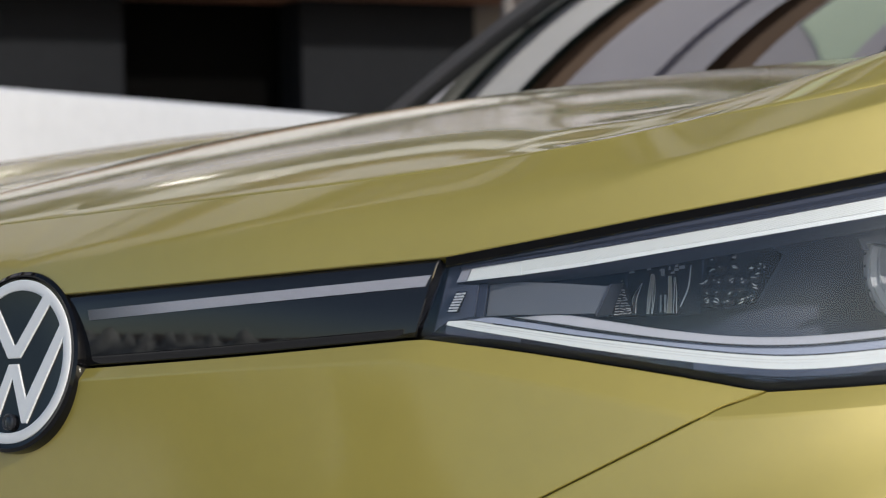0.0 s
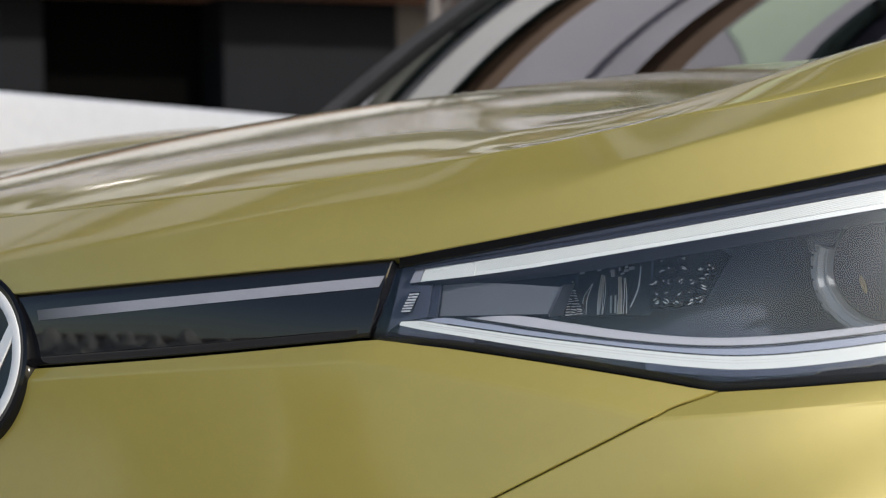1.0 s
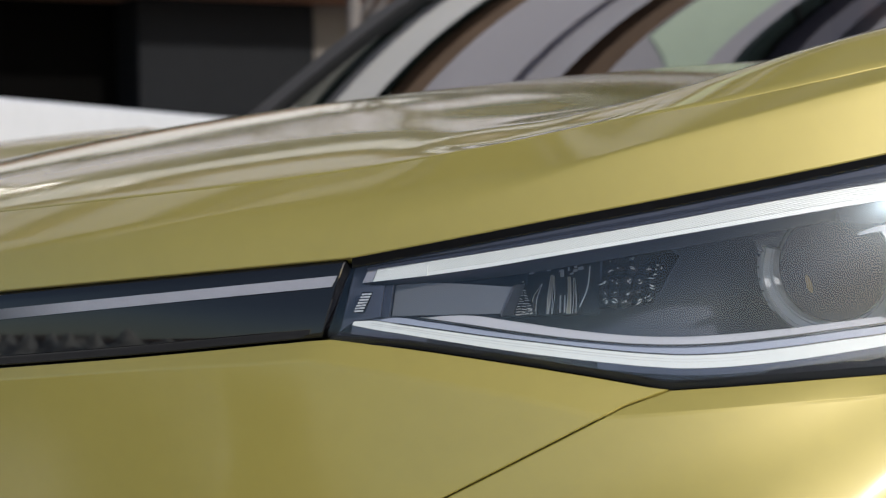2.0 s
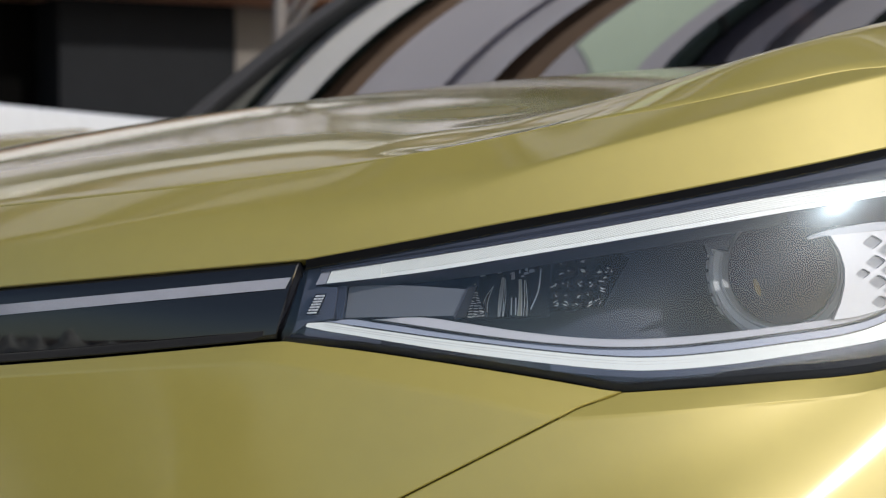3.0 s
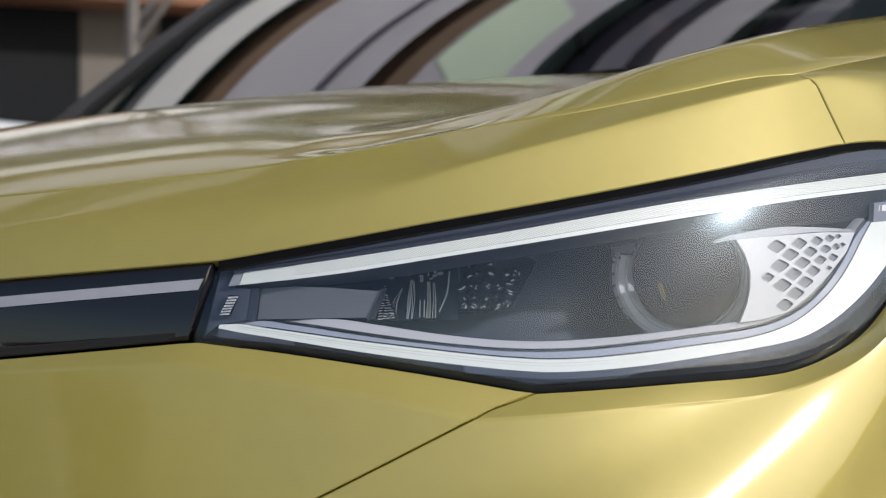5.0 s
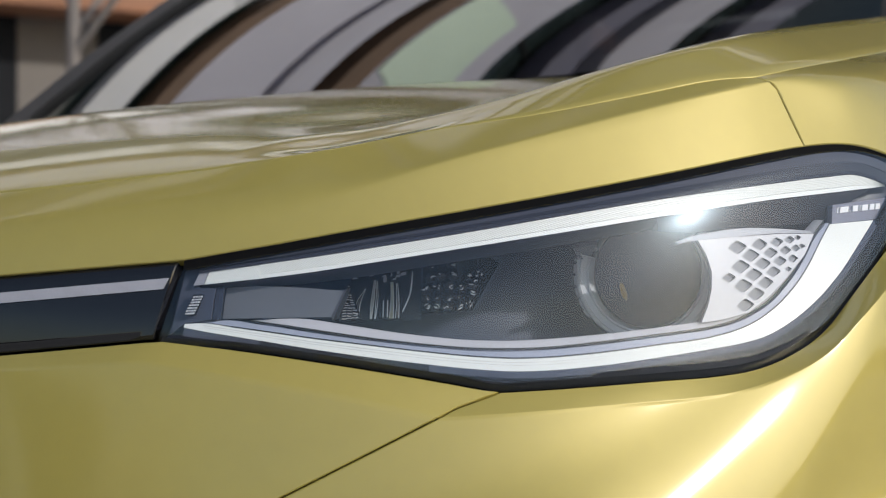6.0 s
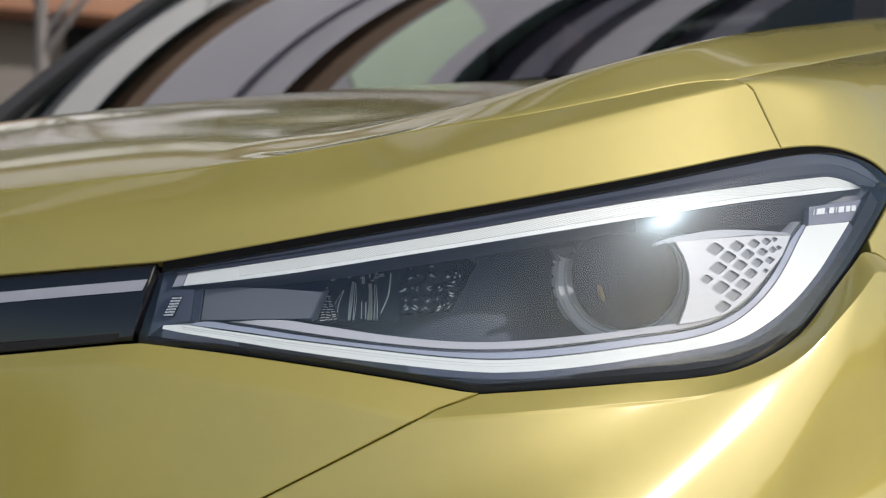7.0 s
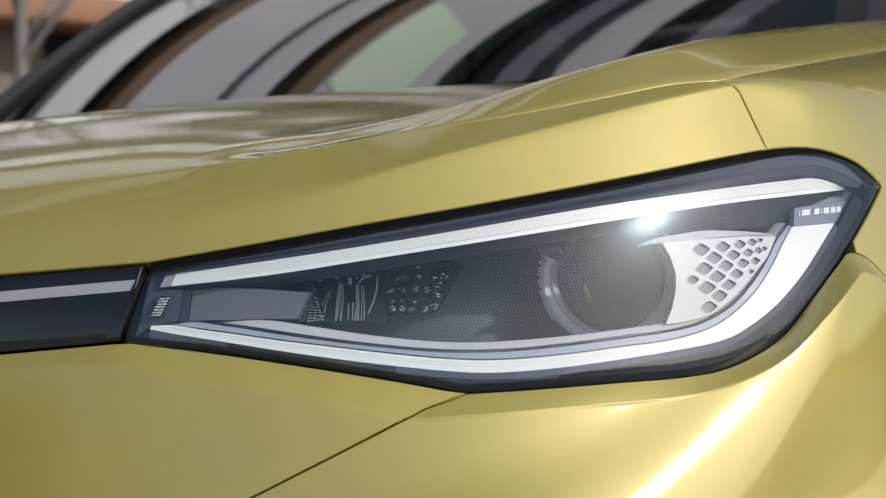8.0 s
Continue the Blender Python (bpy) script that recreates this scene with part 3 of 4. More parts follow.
part("upper_mark", mark([(-0.60, 0.71), (-0.46, 0.80), (-0.02, 0.20), (0.02, 0.20), (0.46, 0.80), (0.60, 0.71), (0.11, 0.035), (-0.11, 0.035)]), EMBLEM, emblem)
part("lower_mark", mark([(-0.885, 0.30), (-0.80, 0.45), (-0.27, -0.46), (-0.085, -0.035), (0.085, -0.035), (0.27, -0.46), (0.80, 0.45), (0.885, 0.30), (0.32, -0.755), (0.225, -0.755), (0.0, -0.20), (-0.225, -0.755), (-0.32, -0.755)]), EMBLEM, emblem)
bm = disc([(0.0072, 0.001), (0.0072, 0.005), (0.0058, 0.0062), (0.0045, 0.0050), (0.001, 0.0055)], 32)
bm.transform(em @ Matrix.Translation((0.0012, -0.0525, 0)))
part("camera_eye", bm, SMOKE, emblem, "small round parking camera")


# headlamps
def headlamp(mir):
    lamp = new("headlight")
    lamp.parent = car
    lamp["label"] = "led headlamp with clear lens, white light guides and dark housing"
    S0, S1 = 0.4390, 1.131

    def put(name, bm, mat, label="", sharp=35):
        return part(name, mir(bm), mat, lamp, label, sharp)

    def column(u):
        s = S0 + (S1 - S0) * u
        return s
    # lens, over the whole opening
    def skin(u, v, d):
        s = column(u)
        lo, hi = low_edge(s) + 0.0012, top_edge(s) - 0.0060 + 0.0045 * smooth(0.97, 1.09, s)
        if hi < lo:
            lo = hi = (lo + hi) / 2
        cut = 0.021 * (1 - v) * (1 - smooth(0, 0.06, u))
        e = min(v, 1 - v) * (hi - lo)
        return face(s - cut, lo + (hi - lo) * v, d + 0.004 * max(0, 1 - e / 0.006) ** 2 - 0.034 * v**4 * (1 - v) * smooth(0.1, 0.4, u) * (1 - smooth(0.75, 0.95, u)))
    us = span(0, 0.93, 90) + [0.945, 0.96, 0.975, 0.987, 0.996]
    put("lens", patch(lambda u, v: skin(u, v, -0.001), us, span(0, 1, 24)), LENS, "clear curved headlamp lens")
    # black border ring under the lens
    def ring(u, v, top):
        s = column(u)
        lo, hi = low_edge(s), top_edge(s)
        a = 0.0055 if not top else 0.0085 - 0.004 * smooth(0.75, 0.95, u)
        a = min(a, (hi - lo) * 0.4)
        z = lo + a * v if not top else hi - a * v
        return face(s - 0.021 * (hi - z) / max(hi - lo, 1e-4) * (1 - smooth(0, 0.06, u)), z, 0.002 + 0.007 * v)
    put("border", patch(lambda u, v: ring(u, v, False), us, span(0, 1, 4)), BORDER_BLACK)
    bm = patch(lambda u, v: ring(u, v, True), us, span(0, 1, 4))
    bmesh.ops.reverse_faces(bm, faces=bm.faces[:])
    put("border", bm, BORDER_BLACK)
    # housing bowl
    def bowl(u, v):
        s = column(u)
        lo, hi = low_edge(s) + 0.001, top_edge(s) - 0.001
        if hi < lo:
            lo = hi = (lo + hi) / 2
        deep = (0.140 * smooth(0.02, 0.16, u) * (1 - smooth(0.62, 1.0, u))) + 0.026
        prof = smooth(0, 0.12, v) * (1 - smooth(0.82, 1.0, v))
        return face(s - 0.021 * (1 - v) * (1 - smooth(0, 0.06, u)), lo + (hi - lo) * v, 0.012 + (deep - 0.012) * prof)
    put("housing", patch(bowl, us, span(0, 1, 30)), HOUSING, "dark grey inner housing")
    # upper light guide
    up = [(0.4481, 0.8313), (0.4969, 0.8353), (0.5422, 0.8389), (0.5877, 0.8430), (0.6336, 0.8474), (0.6804, 0.8521), (0.7286, 0.8574), (0.7788, 0.8629), (0.8313, 0.8681), (0.8871, 0.8728), (0.9475, 0.8772), (1.0145, 0.8816), (1.0451, 0.8826), (1.0687, 0.8785), (1.0889, 0.8724)]
    dn = [(0.4431, 0.8219), (0.4960, 0.8239), (0.5414, 0.8268), (0.5869, 0.8309), (0.6329, 0.8352), (0.6797, 0.8395), (0.7279, 0.8440), (0.7780, 0.8487), (0.8307, 0.8537), (0.8869, 0.8587), (0.9477, 0.8635), (1.0145, 0.8673), (1.0454, 0.8690), (1.0714, 0.8703), (1.0933, 0.8717)]

    def between(f, lift=0.0):
        return [(a[0] + (b[0] - a[0]) * f, a[1] + (b[1] - a[1]) * f + lift) for a, b in zip(up, dn)]
    put("upper_light_guide", strip(between(0.06)[1:], between(0.72)[1:], 0.0135, 0.009, 100, d2=0.0165), GUIDE, "bright white ribbed upper light guide")
    put("guide_core", strip(between(0.74)[1:], dn[1:], 0.0150, 0.006, 100, d2=0.0160), GUIDE_CORE, "smooth bright edge of the light guide")
    put("guide_end", strip([up[0], (0.4555, 0.8318)], [dn[0], (0.4515, 0.8222)], 0.0150, 0.008, 4), GUIDE_OFF, "clear slanted end block of the light guide")
    put("guide_end", strip([(0.4563, 0.8319), (0.4975, 0.8347)], [(0.4522, 0.8222), (0.4965, 0.8239)], 0.0145, 0.008, 8), GUIDE, "ribbed white first stretch of the light guide")
    put("guide_lip", strip([(s, z + 0.0022) for s, z in up], between(0.02), 0.0120, 0.004, 100, d2=0.0130), BEZEL_DEEP, "thin dark lip along the light guide")
    shelf = [(0.4357, 0.8151), (0.4923, 0.8172), (0.5392, 0.8184), (0.5863, 0.8213), (0.6341, 0.8257), (0.6829, 0.8299), (0.7333, 0.8343), (0.7859, 0.8392), (0.8479, 0.8455)]
    put("guide_shelf", strip([(s, z - 0.0008) for s, z in dn[:9]], shelf, 0.0180, 0.010, 90, d2=0.040), SHELF, "bluish grey shelf under the light guide")
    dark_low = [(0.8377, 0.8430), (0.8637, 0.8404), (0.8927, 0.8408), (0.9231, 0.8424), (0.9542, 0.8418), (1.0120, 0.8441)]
    put("guide_shelf", strip([(s, z - 0.0008) for s, z in dn[8:14]], dark_low, 0.0180, 0.010, 60, d2=0.032), SHELF_SHADED, "shelf over the pattern plate, recess shade put into its dark grey")
    bez_top = [(s, top_edge(s) - 0.0085 + 0.004 * smooth(0.95, 1.08, s)) for s, z in up]
    bez_mid = [(s, (top_edge(s) - 0.0085 + 0.004 * smooth(0.95, 1.08, s)) * 0.5 + (z + 0.0026) * 0.5) for s, z in up]
    put("bezel", strip(bez_top + [(1.1145, 0.8770)], bez_mid + [(1.1130, 0.8755)], 0.0085, 0.004, 100, d2=0.0100), BEZEL, "bluish grey bezel over the light guide")
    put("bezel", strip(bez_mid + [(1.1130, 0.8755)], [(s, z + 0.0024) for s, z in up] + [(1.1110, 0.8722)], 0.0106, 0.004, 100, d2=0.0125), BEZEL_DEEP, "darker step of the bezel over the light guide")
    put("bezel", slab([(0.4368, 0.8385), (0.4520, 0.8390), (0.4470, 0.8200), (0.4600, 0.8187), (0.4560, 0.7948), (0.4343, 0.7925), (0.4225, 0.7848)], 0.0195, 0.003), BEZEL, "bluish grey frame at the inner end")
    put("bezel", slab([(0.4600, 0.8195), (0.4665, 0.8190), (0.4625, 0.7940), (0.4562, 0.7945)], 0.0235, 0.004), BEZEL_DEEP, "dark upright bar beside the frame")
    # lower light guide, bluish strip, silver blade
    wout = [(0.4356, 0.7899), (0.4512, 0.7858), (0.4733, 0.7810), (0.4952, 0.7761), (0.5388, 0.7664), (0.5822, 0.7575), (0.6258, 0.7494), (0.6609, 0.7435), (0.6922, 0.7396), (0.7150, 0.7386), (0.7621, 0.7391), (0.8118, 0.7419), (0.8647, 0.7456), (0.8927, 0.7481), (0.9163, 0.7521), (0.9412, 0.7612), (0.9744, 0.7786), (1.0031, 0.7990), (1.0300, 0.8210), (1.0582, 0.8423)]
    win = [(0.4359, 0.7924), (0.4508, 0.7920), (0.4730, 0.7875), (0.4951, 0.7831), (0.5390, 0.7742), (0.5828, 0.7661), (0.6266, 0.7582), (0.6621, 0.7526), (0.6936, 0.7491), (0.7166, 0.7481), (0.7642, 0.7487), (0.8143, 0.7513), (0.8676, 0.7546), (0.8875, 0.7577), (0.9082, 0.7633), (0.9301, 0.7736), (0.9567, 0.7923), (0.9762, 0.8109), (0.9917, 0.8275), (1.0053, 0.8406)]
    blue = [(0.4571, 0.7924), (0.4640, 0.7932), (0.4951, 0.7883), (0.5391, 0.7788), (0.5830, 0.7700), (0.6271, 0.7623), (0.6628, 0.7573), (0.6945, 0.7548), (0.7177, 0.7542), (0.7656, 0.7553), (0.8160, 0.7578), (0.8697, 0.7612), (0.8879, 0.7637), (0.9069, 0.7690), (0.9268, 0.7776), (0.9513, 0.7950), (0.9710, 0.8131), (0.9871, 0.8302), (1.0026, 0.8417)]
    blade_low = [(0.4880, 0.7909), (0.5172, 0.7851), (0.5611, 0.7758), (0.6051, 0.7673), (0.6272, 0.7636), (0.6629, 0.7586), (0.6948, 0.7561), (0.7180, 0.7554), (0.7659, 0.7566), (0.8164, 0.7591), (0.8702, 0.7625), (0.8873, 0.7651), (0.9057, 0.7705), (0.9256, 0.7791), (0.9494, 0.7961), (0.9691, 0.8142), (0.9851, 0.8308), (1.0015, 0.8428)]
    blade_top = [(0.4888, 0.7914), (0.5081, 0.7918), (0.5260, 0.7909), (0.5615, 0.7840), (0.6058, 0.7746), (0.6280, 0.7706), (0.6641, 0.7654), (0.7009, 0.7627), (0.7197, 0.7624), (0.7681, 0.7630), (0.8191, 0.7653), (0.8735, 0.7688), (0.8907, 0.7710), (0.9075, 0.7756), (0.9264, 0.7843), (0.9492, 0.8010), (0.9689, 0.8192), (0.9829, 0.8330), (1.0009, 0.8450)]

    def along(line, drop, d_from, d_to):
        return [(s, z - drop) for s, z in line if d_from < s < d_to]
    put("lower_light_guide", strip(win, wout, 0.015, 0.010, 130, d2=0.012), GUIDE_LOW, "bright white lower light guide with fine long lines")
    for f, wide in ((0.30, 0.0004), (0.52, 0.0003)):
        line = [(a[0] + (b[0] - a[0]) * f, a[1] + (b[1] - a[1]) * f) for a, b in zip(win, wout)][1:14]
        put("guide_line", strip([(s, z + wide * (1 - smooth(0.60, 0.90, s))) for s, z in line], line, 0.0148 - 0.003 * f, 0.002, 90), GUIDE_LINE, "fine grey line in the light guide")
    put("guide_groove", strip([(s, z + 0.0012) for s, z in win[2:]], [(s, z + 0.0002) for s, z in win[2:]], 0.0152, 0.003, 130), RUBBER, "thin dark groove beside the light guide")
    put("blue_strip", strip(blue, [(s, z + 0.0011) for s, z in win[1:]], 0.0170, 0.006, 130, d2=0.0155), BLUE_STRIP, "bluish grey glossy strip")
    put("guide_groove", strip([(s, z + 0.0014) for s, z in blade_low], [(s, z + 0.0001) for s, z in blade_low], 0.0176, 0.003, 130), RUBBER, "thin dark groove under the silver blade")
    put("silver_blade", strip(blade_top, [(s, z + 0.0012) for s, z in blade_low], 0.0215, 0.008, 130, d2=0.0178), SATIN, "satin silver blade over the light guide")
    put("guide_lip", strip([(s, z - 0.0004) for s, z in wout if s > 0.60], [(s, z - 0.0052) for s, z in wout if s > 0.60], 0.0118, 0.004, 90, d2=0.0095), BEZEL, "bluish grey lip under the light guide")
    low_line = [(s, z) for s, z in wout if s > 0.64]
    put("bezel", strip([(s, z - 0.0054) for s, z in low_line] + [(1.0990, 0.8680)], [(s + 0.006 * smooth(0.9, 1.0, s), max(low_edge(s) + 0.0055, z - 0.0165)) for s, z in low_line] + [(1.1020, 0.8590)], 0.0105, 0.004, 90, d2=0.0075), DARK_BEZEL, "dark bezel under the light guide")
    put("bezel", strip(along(wout, 0.0005, 0.43, 0.505), [(s, low_edge(s) + 0.0045) for s, z in wout if 0.43 < s < 0.505], 0.0130, 0.004, 20, d2=0.0085), BEZEL, "bluish grey bezel under the tip of the light guide")
    mid_line = [(s, z) for s, z in wout if 0.49 < s < 0.67]
    put("border", strip([(s, z - 0.0005) for s, z in mid_line], [(s, z - 0.0055) for s, z in mid_line], 0.0125, 0.004, 40, d2=0.0110), SMOKE, "smoked strip under the light guide")
    put("border", strip([(s, z - 0.0058) for s, z in mid_line], [(s, low_edge(s) + 0.0012) for s, z in mid_line], 0.0105, 0.004, 40, d2=0.006), BORDER_BLACK)
    # lettered plate, its writing as plain bars
    plate = put("name_plate", slab([(1.0142, 0.8566), (1.0957, 0.8618), (1.0687, 0.8432), (1.0090, 0.8409)], 0.0165, 0.006), NAME, "small grey plate with light bars of writing")
    for i, (a, b) in enumerate(((0.0, 0.018), (0.06, 0.24), (0.285, 0.30), (0.34, 0.46), (0.50, 0.518), (0.56, 0.70), (0.74, 0.86), (0.89, 1.0))):
        quad = [(1.0165 + 0.0600 * q, 0.8497 + 0.0022 * q) for q in (a, b)]
        tall = 0.0012 if i == 2 else 0.0050
        part("writing_bar", mir(slab([quad[0], quad[1], (quad[1][0] + tall * 0.5, quad[1][1] + tall), (quad[0][0] + tall * 0.5, quad[0][1] + tall)], 0.0157, 0.002)), EMBLEM, plate)
    # projector: an open ring round a shallow glass
    c = face(0.8565, 0.8088, 0.095)
    ax = Vector((0.20, -0.98, 0.03)).normalized()
    pm = Matrix.Translation(c) @ ax.to_track_quat("Z", "Y").to_matrix().to_4x4()

    def arc(rings, a0, a1, seg=60):
        bm = bmesh.new()
        loops = [[bm.verts.new((r * math.cos(a0 + (a1 - a0) * i / seg), r * math.sin(a0 + (a1 - a0) * i / seg), h)) for i in range(seg + 1)] for r, h in rings]
        for a, b in zip(loops, loops[1:]):
            for i in range(seg):
                bm.faces.new((a[i], a[i + 1], b[i + 1], b[i]))
        for i in (0, seg):
            bm.faces.new([loop[i] for loop in loops])
        bmesh.ops.recalc_face_normals(bm, faces=bm.faces[:])
        bm.transform(pm)
        return bm
    ring_part = put("projector_ring", arc([(0.0585, -0.045), (0.0590, 0.006), (0.0580, 0.008), (0.0555, 0.0085), (0.0548, 0.006), (0.0500, 0.004), (0.0492, 0.006), (0.0478, 0.006), (0.0462, -0.002), (0.0455, -0.012), (0.0455, -0.045)], radians(160), radians(395)), RING, "pale grey ring round the projector")
    for k in range(6):
        bm = box((-0.0016, -0.0038, -0.010), (0.0014, 0.0038, 0.005), None, 0.0006)
        bm.transform(pm @ Matrix.Rotation(radians(163 + 9.5 * k), 4, "Z") @ Matrix.Translation((0.0598, 0, 0)))
        part("rib", mir(bm), RING, ring_part)
    bm = disc([(0.0560, -0.046), (0.0458, -0.016), (0.0452, -0.006), (0.0425, -0.0035), (0.034, -0.0022), (0.020, -0.0012), (0.0005, -0.0008)], 72)
    bm.transform(pm)
    glass = put("projector_lens", bm, BALL, "dark smooth projector lens")
    # Amber reflection of the projector glass, built as a thin solid chip.
    bm = disc([(0.0080, -0.0006), (0.0075, 0.0004), (0.003, 0.0007), (0.0004, 0.0008)], 20)
    bm.transform(pm @ Matrix.Translation((-0.0205, -0.0135, -0.0016)) @ Matrix.Rotation(radians(14), 4, "Z") @ Matrix.Scale(0.30, 4, (1, 0, 0)))
    part("glint_chip", mir(bm), AMBER, glass, "small dull amber reflection, laid on the glass as a solid chip")
    # small bracket over the ring
    put("bracket", slab([(0.7790, 0.8330), (0.8020, 0.8352), (0.8040, 0.8300), (0.7850, 0.8290), (0.7870, 0.8240), (0.7815, 0.8245)], 0.085, 0.004), BEZEL, "small grey bracket over the projector ring")
    # white plate with rhombic holes, larger towards the projector
    outline = [(0.8645, 0.8332), (0.9035, 0.8341), (0.9522, 0.8348), (0.9860, 0.8332), (0.9718, 0.8165), (0.9472, 0.7976), (0.9274, 0.7840), (0.9048, 0.7723), (0.8785, 0.7678), (0.8578, 0.7668), (0.8657, 0.7797), (0.8710, 0.7932), (0.8732, 0.8070), (0.8705, 0.8211)]
    holes = []
    E1, E2 = Vector((0.0066, 0.0036)), Vector((0.0056, -0.0033))

    def near(h):
        """The outline's edges beside a hole."""
        return [(p, n) for p, n in zip(outline, outline[1:] + outline[:1]) if min((h - Vector(p)).length, (h - Vector(n)).length, (h - (Vector(p) + Vector(n)) / 2).length) < 0.05]
    for r in range(8):
        for k in range(7):
            q = k + 0.5 * (r % 2)
            h = Vector((0.8745 + 0.0300 * q - 0.0023 * q * q + (0.0085 if q == 0 else 0.0), 0.8243 + 0.0013 * q - 0.0079 * r))
            size = 1.0 - 0.118 * q - (0.30 if q == 0 else 0.0)
            ring = [(1, 1), (1, -1), (-1, 1), (-1, -1)]
            while size > 0.3:
                tips = [h + (E1 * a + E2 * c) * size * 0.93 for a, c in ring]
                if min((t2 - Vector(p)).cross(Vector(n) - Vector(p)) / (Vector(n) - Vector(p)).length for t2 in tips for p, n in near(h)) > 0.0009:
                    holes.append((h, size))
                    break
                size -= 0.06
    put("pattern_plate", pierced(outline, holes, E1, E2, 0.0165, 0.0016), PLATE, "white plate with a pattern of rhombic holes")
    put("plate_back", pierced(outline, [], Vector((0, 0)), Vector((0, 0)), 0.0192, 0.002), PLATE_DIM)
    put("plate_lip", strip([(0.8465, 0.8325), (0.8520, 0.8343), (0.8808, 0.8388), (0.9104, 0.8411), (0.9403, 0.8399), (0.9855, 0.8361)], [(0.8462, 0.8310), (0.8516, 0.8319), (0.8798, 0.8335), (0.9090, 0.8345), (0.9520, 0.8353), (0.9845, 0.8338)], 0.0200, 0.004, 40, d2=0.0160), PLATE, "white rounded lip over the pattern plate")
    # step plate at the inner end
    put("step_plate", slab([(0.4668, 0.8186), (0.4940, 0.8185), (0.5261, 0.8152), (0.5617, 0.8105), (0.5510, 0.7906), (0.4630, 0.7945)], 0.030, 0.004), STEP_GREY, "plain grey step plate with a soft sheen")
    # Side wall down into the pit, coloured with the same shaded grey.
    put("step_plate", slab([(0.5617, 0.8104), (0.5650, 0.8120), (0.5520, 0.7880), (0.5512, 0.7905)], 0.0305, 0.070), SHELF_SHADED)

    def spot(x, y):
        """A place on the reflector modules, by millimetres right of and above their lower inner corner."""
        return (0.5591 + 0.001 * x + 0.00011 * y, 0.7846 + 0.001 * y - 0.00003 * x)
    # triangular prism screen
    tri = put("prism_screen", slab([(0.5633, 0.8165), (0.5480, 0.7866), (0.5735, 0.7856)], 0.100, 0.006), SMOKE, "small triangular prism screen")
    random.seed(5)
    for r in range(13):
        z, f = 0.8140 - 0.00215 * r, (r + 0.7) / 13
        a, b = 0.5625 - 0.0085 * f, 0.5636 + 0.0080 * f
        n = 1 + int(f * 3.2)
        w = (b - a) / n
        for k in range(n):
            s, wid, slant = a + w * (k + random.uniform(0.0, 0.15)), w * random.uniform(0.55, 0.85), random.uniform(-0.0009, 0.0007)
            part("prism", mir(slab([(s, z), (s + wid, z + slant), (s + wid, z + slant - 0.0007), (s, z - 0.0008)], 0.0985, 0.002)), FIN_DULL if (r + k) % 3 else FIN, tri)
    # first reflector module: a dark frame with curved bright fins
    m1 = put("reflector_module", slab([spot(1, 44), spot(72, 48), spot(72, 0), spot(-1, 0)], 0.137, 0.015), SMOKE, "dark reflector module with bright curved fins")
    fins = (((8, 3, 6.5, 14, 15, 27), (10.5, 3, 11, 14, 16, 27), 1), ((20.5, 2, 21, 17, 23.5, 34), (22.5, 2, 24.5, 17, 25.5, 34), 0), ((25, 2, 25.8, 18, 26.2, 33), (26.4, 2, 28.4, 18, 27.4, 33), 1),
            ((33, 3, 33, 10, 33, 17), (34, 3, 34, 10, 34, 17), 0), ((37.2, 3, 37.2, 10, 37.2, 17), (38.3, 3, 38.3, 10, 38.3, 17), 0), ((33, 32, 33, 35, 33.2, 38), (36, 32, 36, 35, 35.6, 38), 0),
            ((39.5, 2, 40.5, 17, 40, 32), (44, 2, 44, 17, 43, 32), 2), ((45.5, 2, 46.2, 17, 45.5, 31), (49.5, 2, 49.2, 17, 47.5, 31), 1), ((52, 7, 59, 22, 61.5, 40), (53.2, 7, 60.5, 22, 62.6, 40), 1))
    for k, (a, b, look_no) in enumerate(fins):
        ca, cb = ([spot(*p) for p in zip(c3[::2], c3[1::2])] for c3 in (a, b))
        part("fin", mir(strip(ca, cb, 0.1290 + 0.001 * (k % 3), 0.006, 14, d2=0.1310)), (FIN_DULL, SMOKE_FACET, FIN_WARM)[look_no], m1)
        for side_line, inward in ((ca, 0.0007), (cb, -0.0007)):
            part("fin_edge", mir(strip(side_line, [(p[0] + inward, p[1]) for p in side_line], 0.1278, 0.001, 14)), FIN, m1)
    for x, y, wd, ht in ((2, 35, 5, 1.6), (5, 37, 3, 2.4), (19, 37, 4, 2.2), (31, 36, 3, 1.2), (42, 33.5, 4, 1.4), (45, 35.5, 5, 2.2), (50, 37, 6, 2.6), (46, 38.5, 3.5, 2), (40, 36.5, 2, 3)):
        part("clip", mir(slab([spot(x, y), spot(x + wd, y + 0.6), spot(x + wd - 0.8, y + ht + 0.6), spot(x + 0.4, y + ht)], 0.130, 0.003)), FIN_DULL, m1)
    # second module: dark facets, their glints put in as small bright strips
    m2 = put("reflector_module", slab([(0.6391, 0.8272), (0.7061, 0.8326), (0.7180, 0.8258), (0.6851, 0.7878), (0.6311, 0.7873)], 0.135, 0.015), SMOKE, "dark reflector module with small facets and solid bright glints")
    random.seed(11)
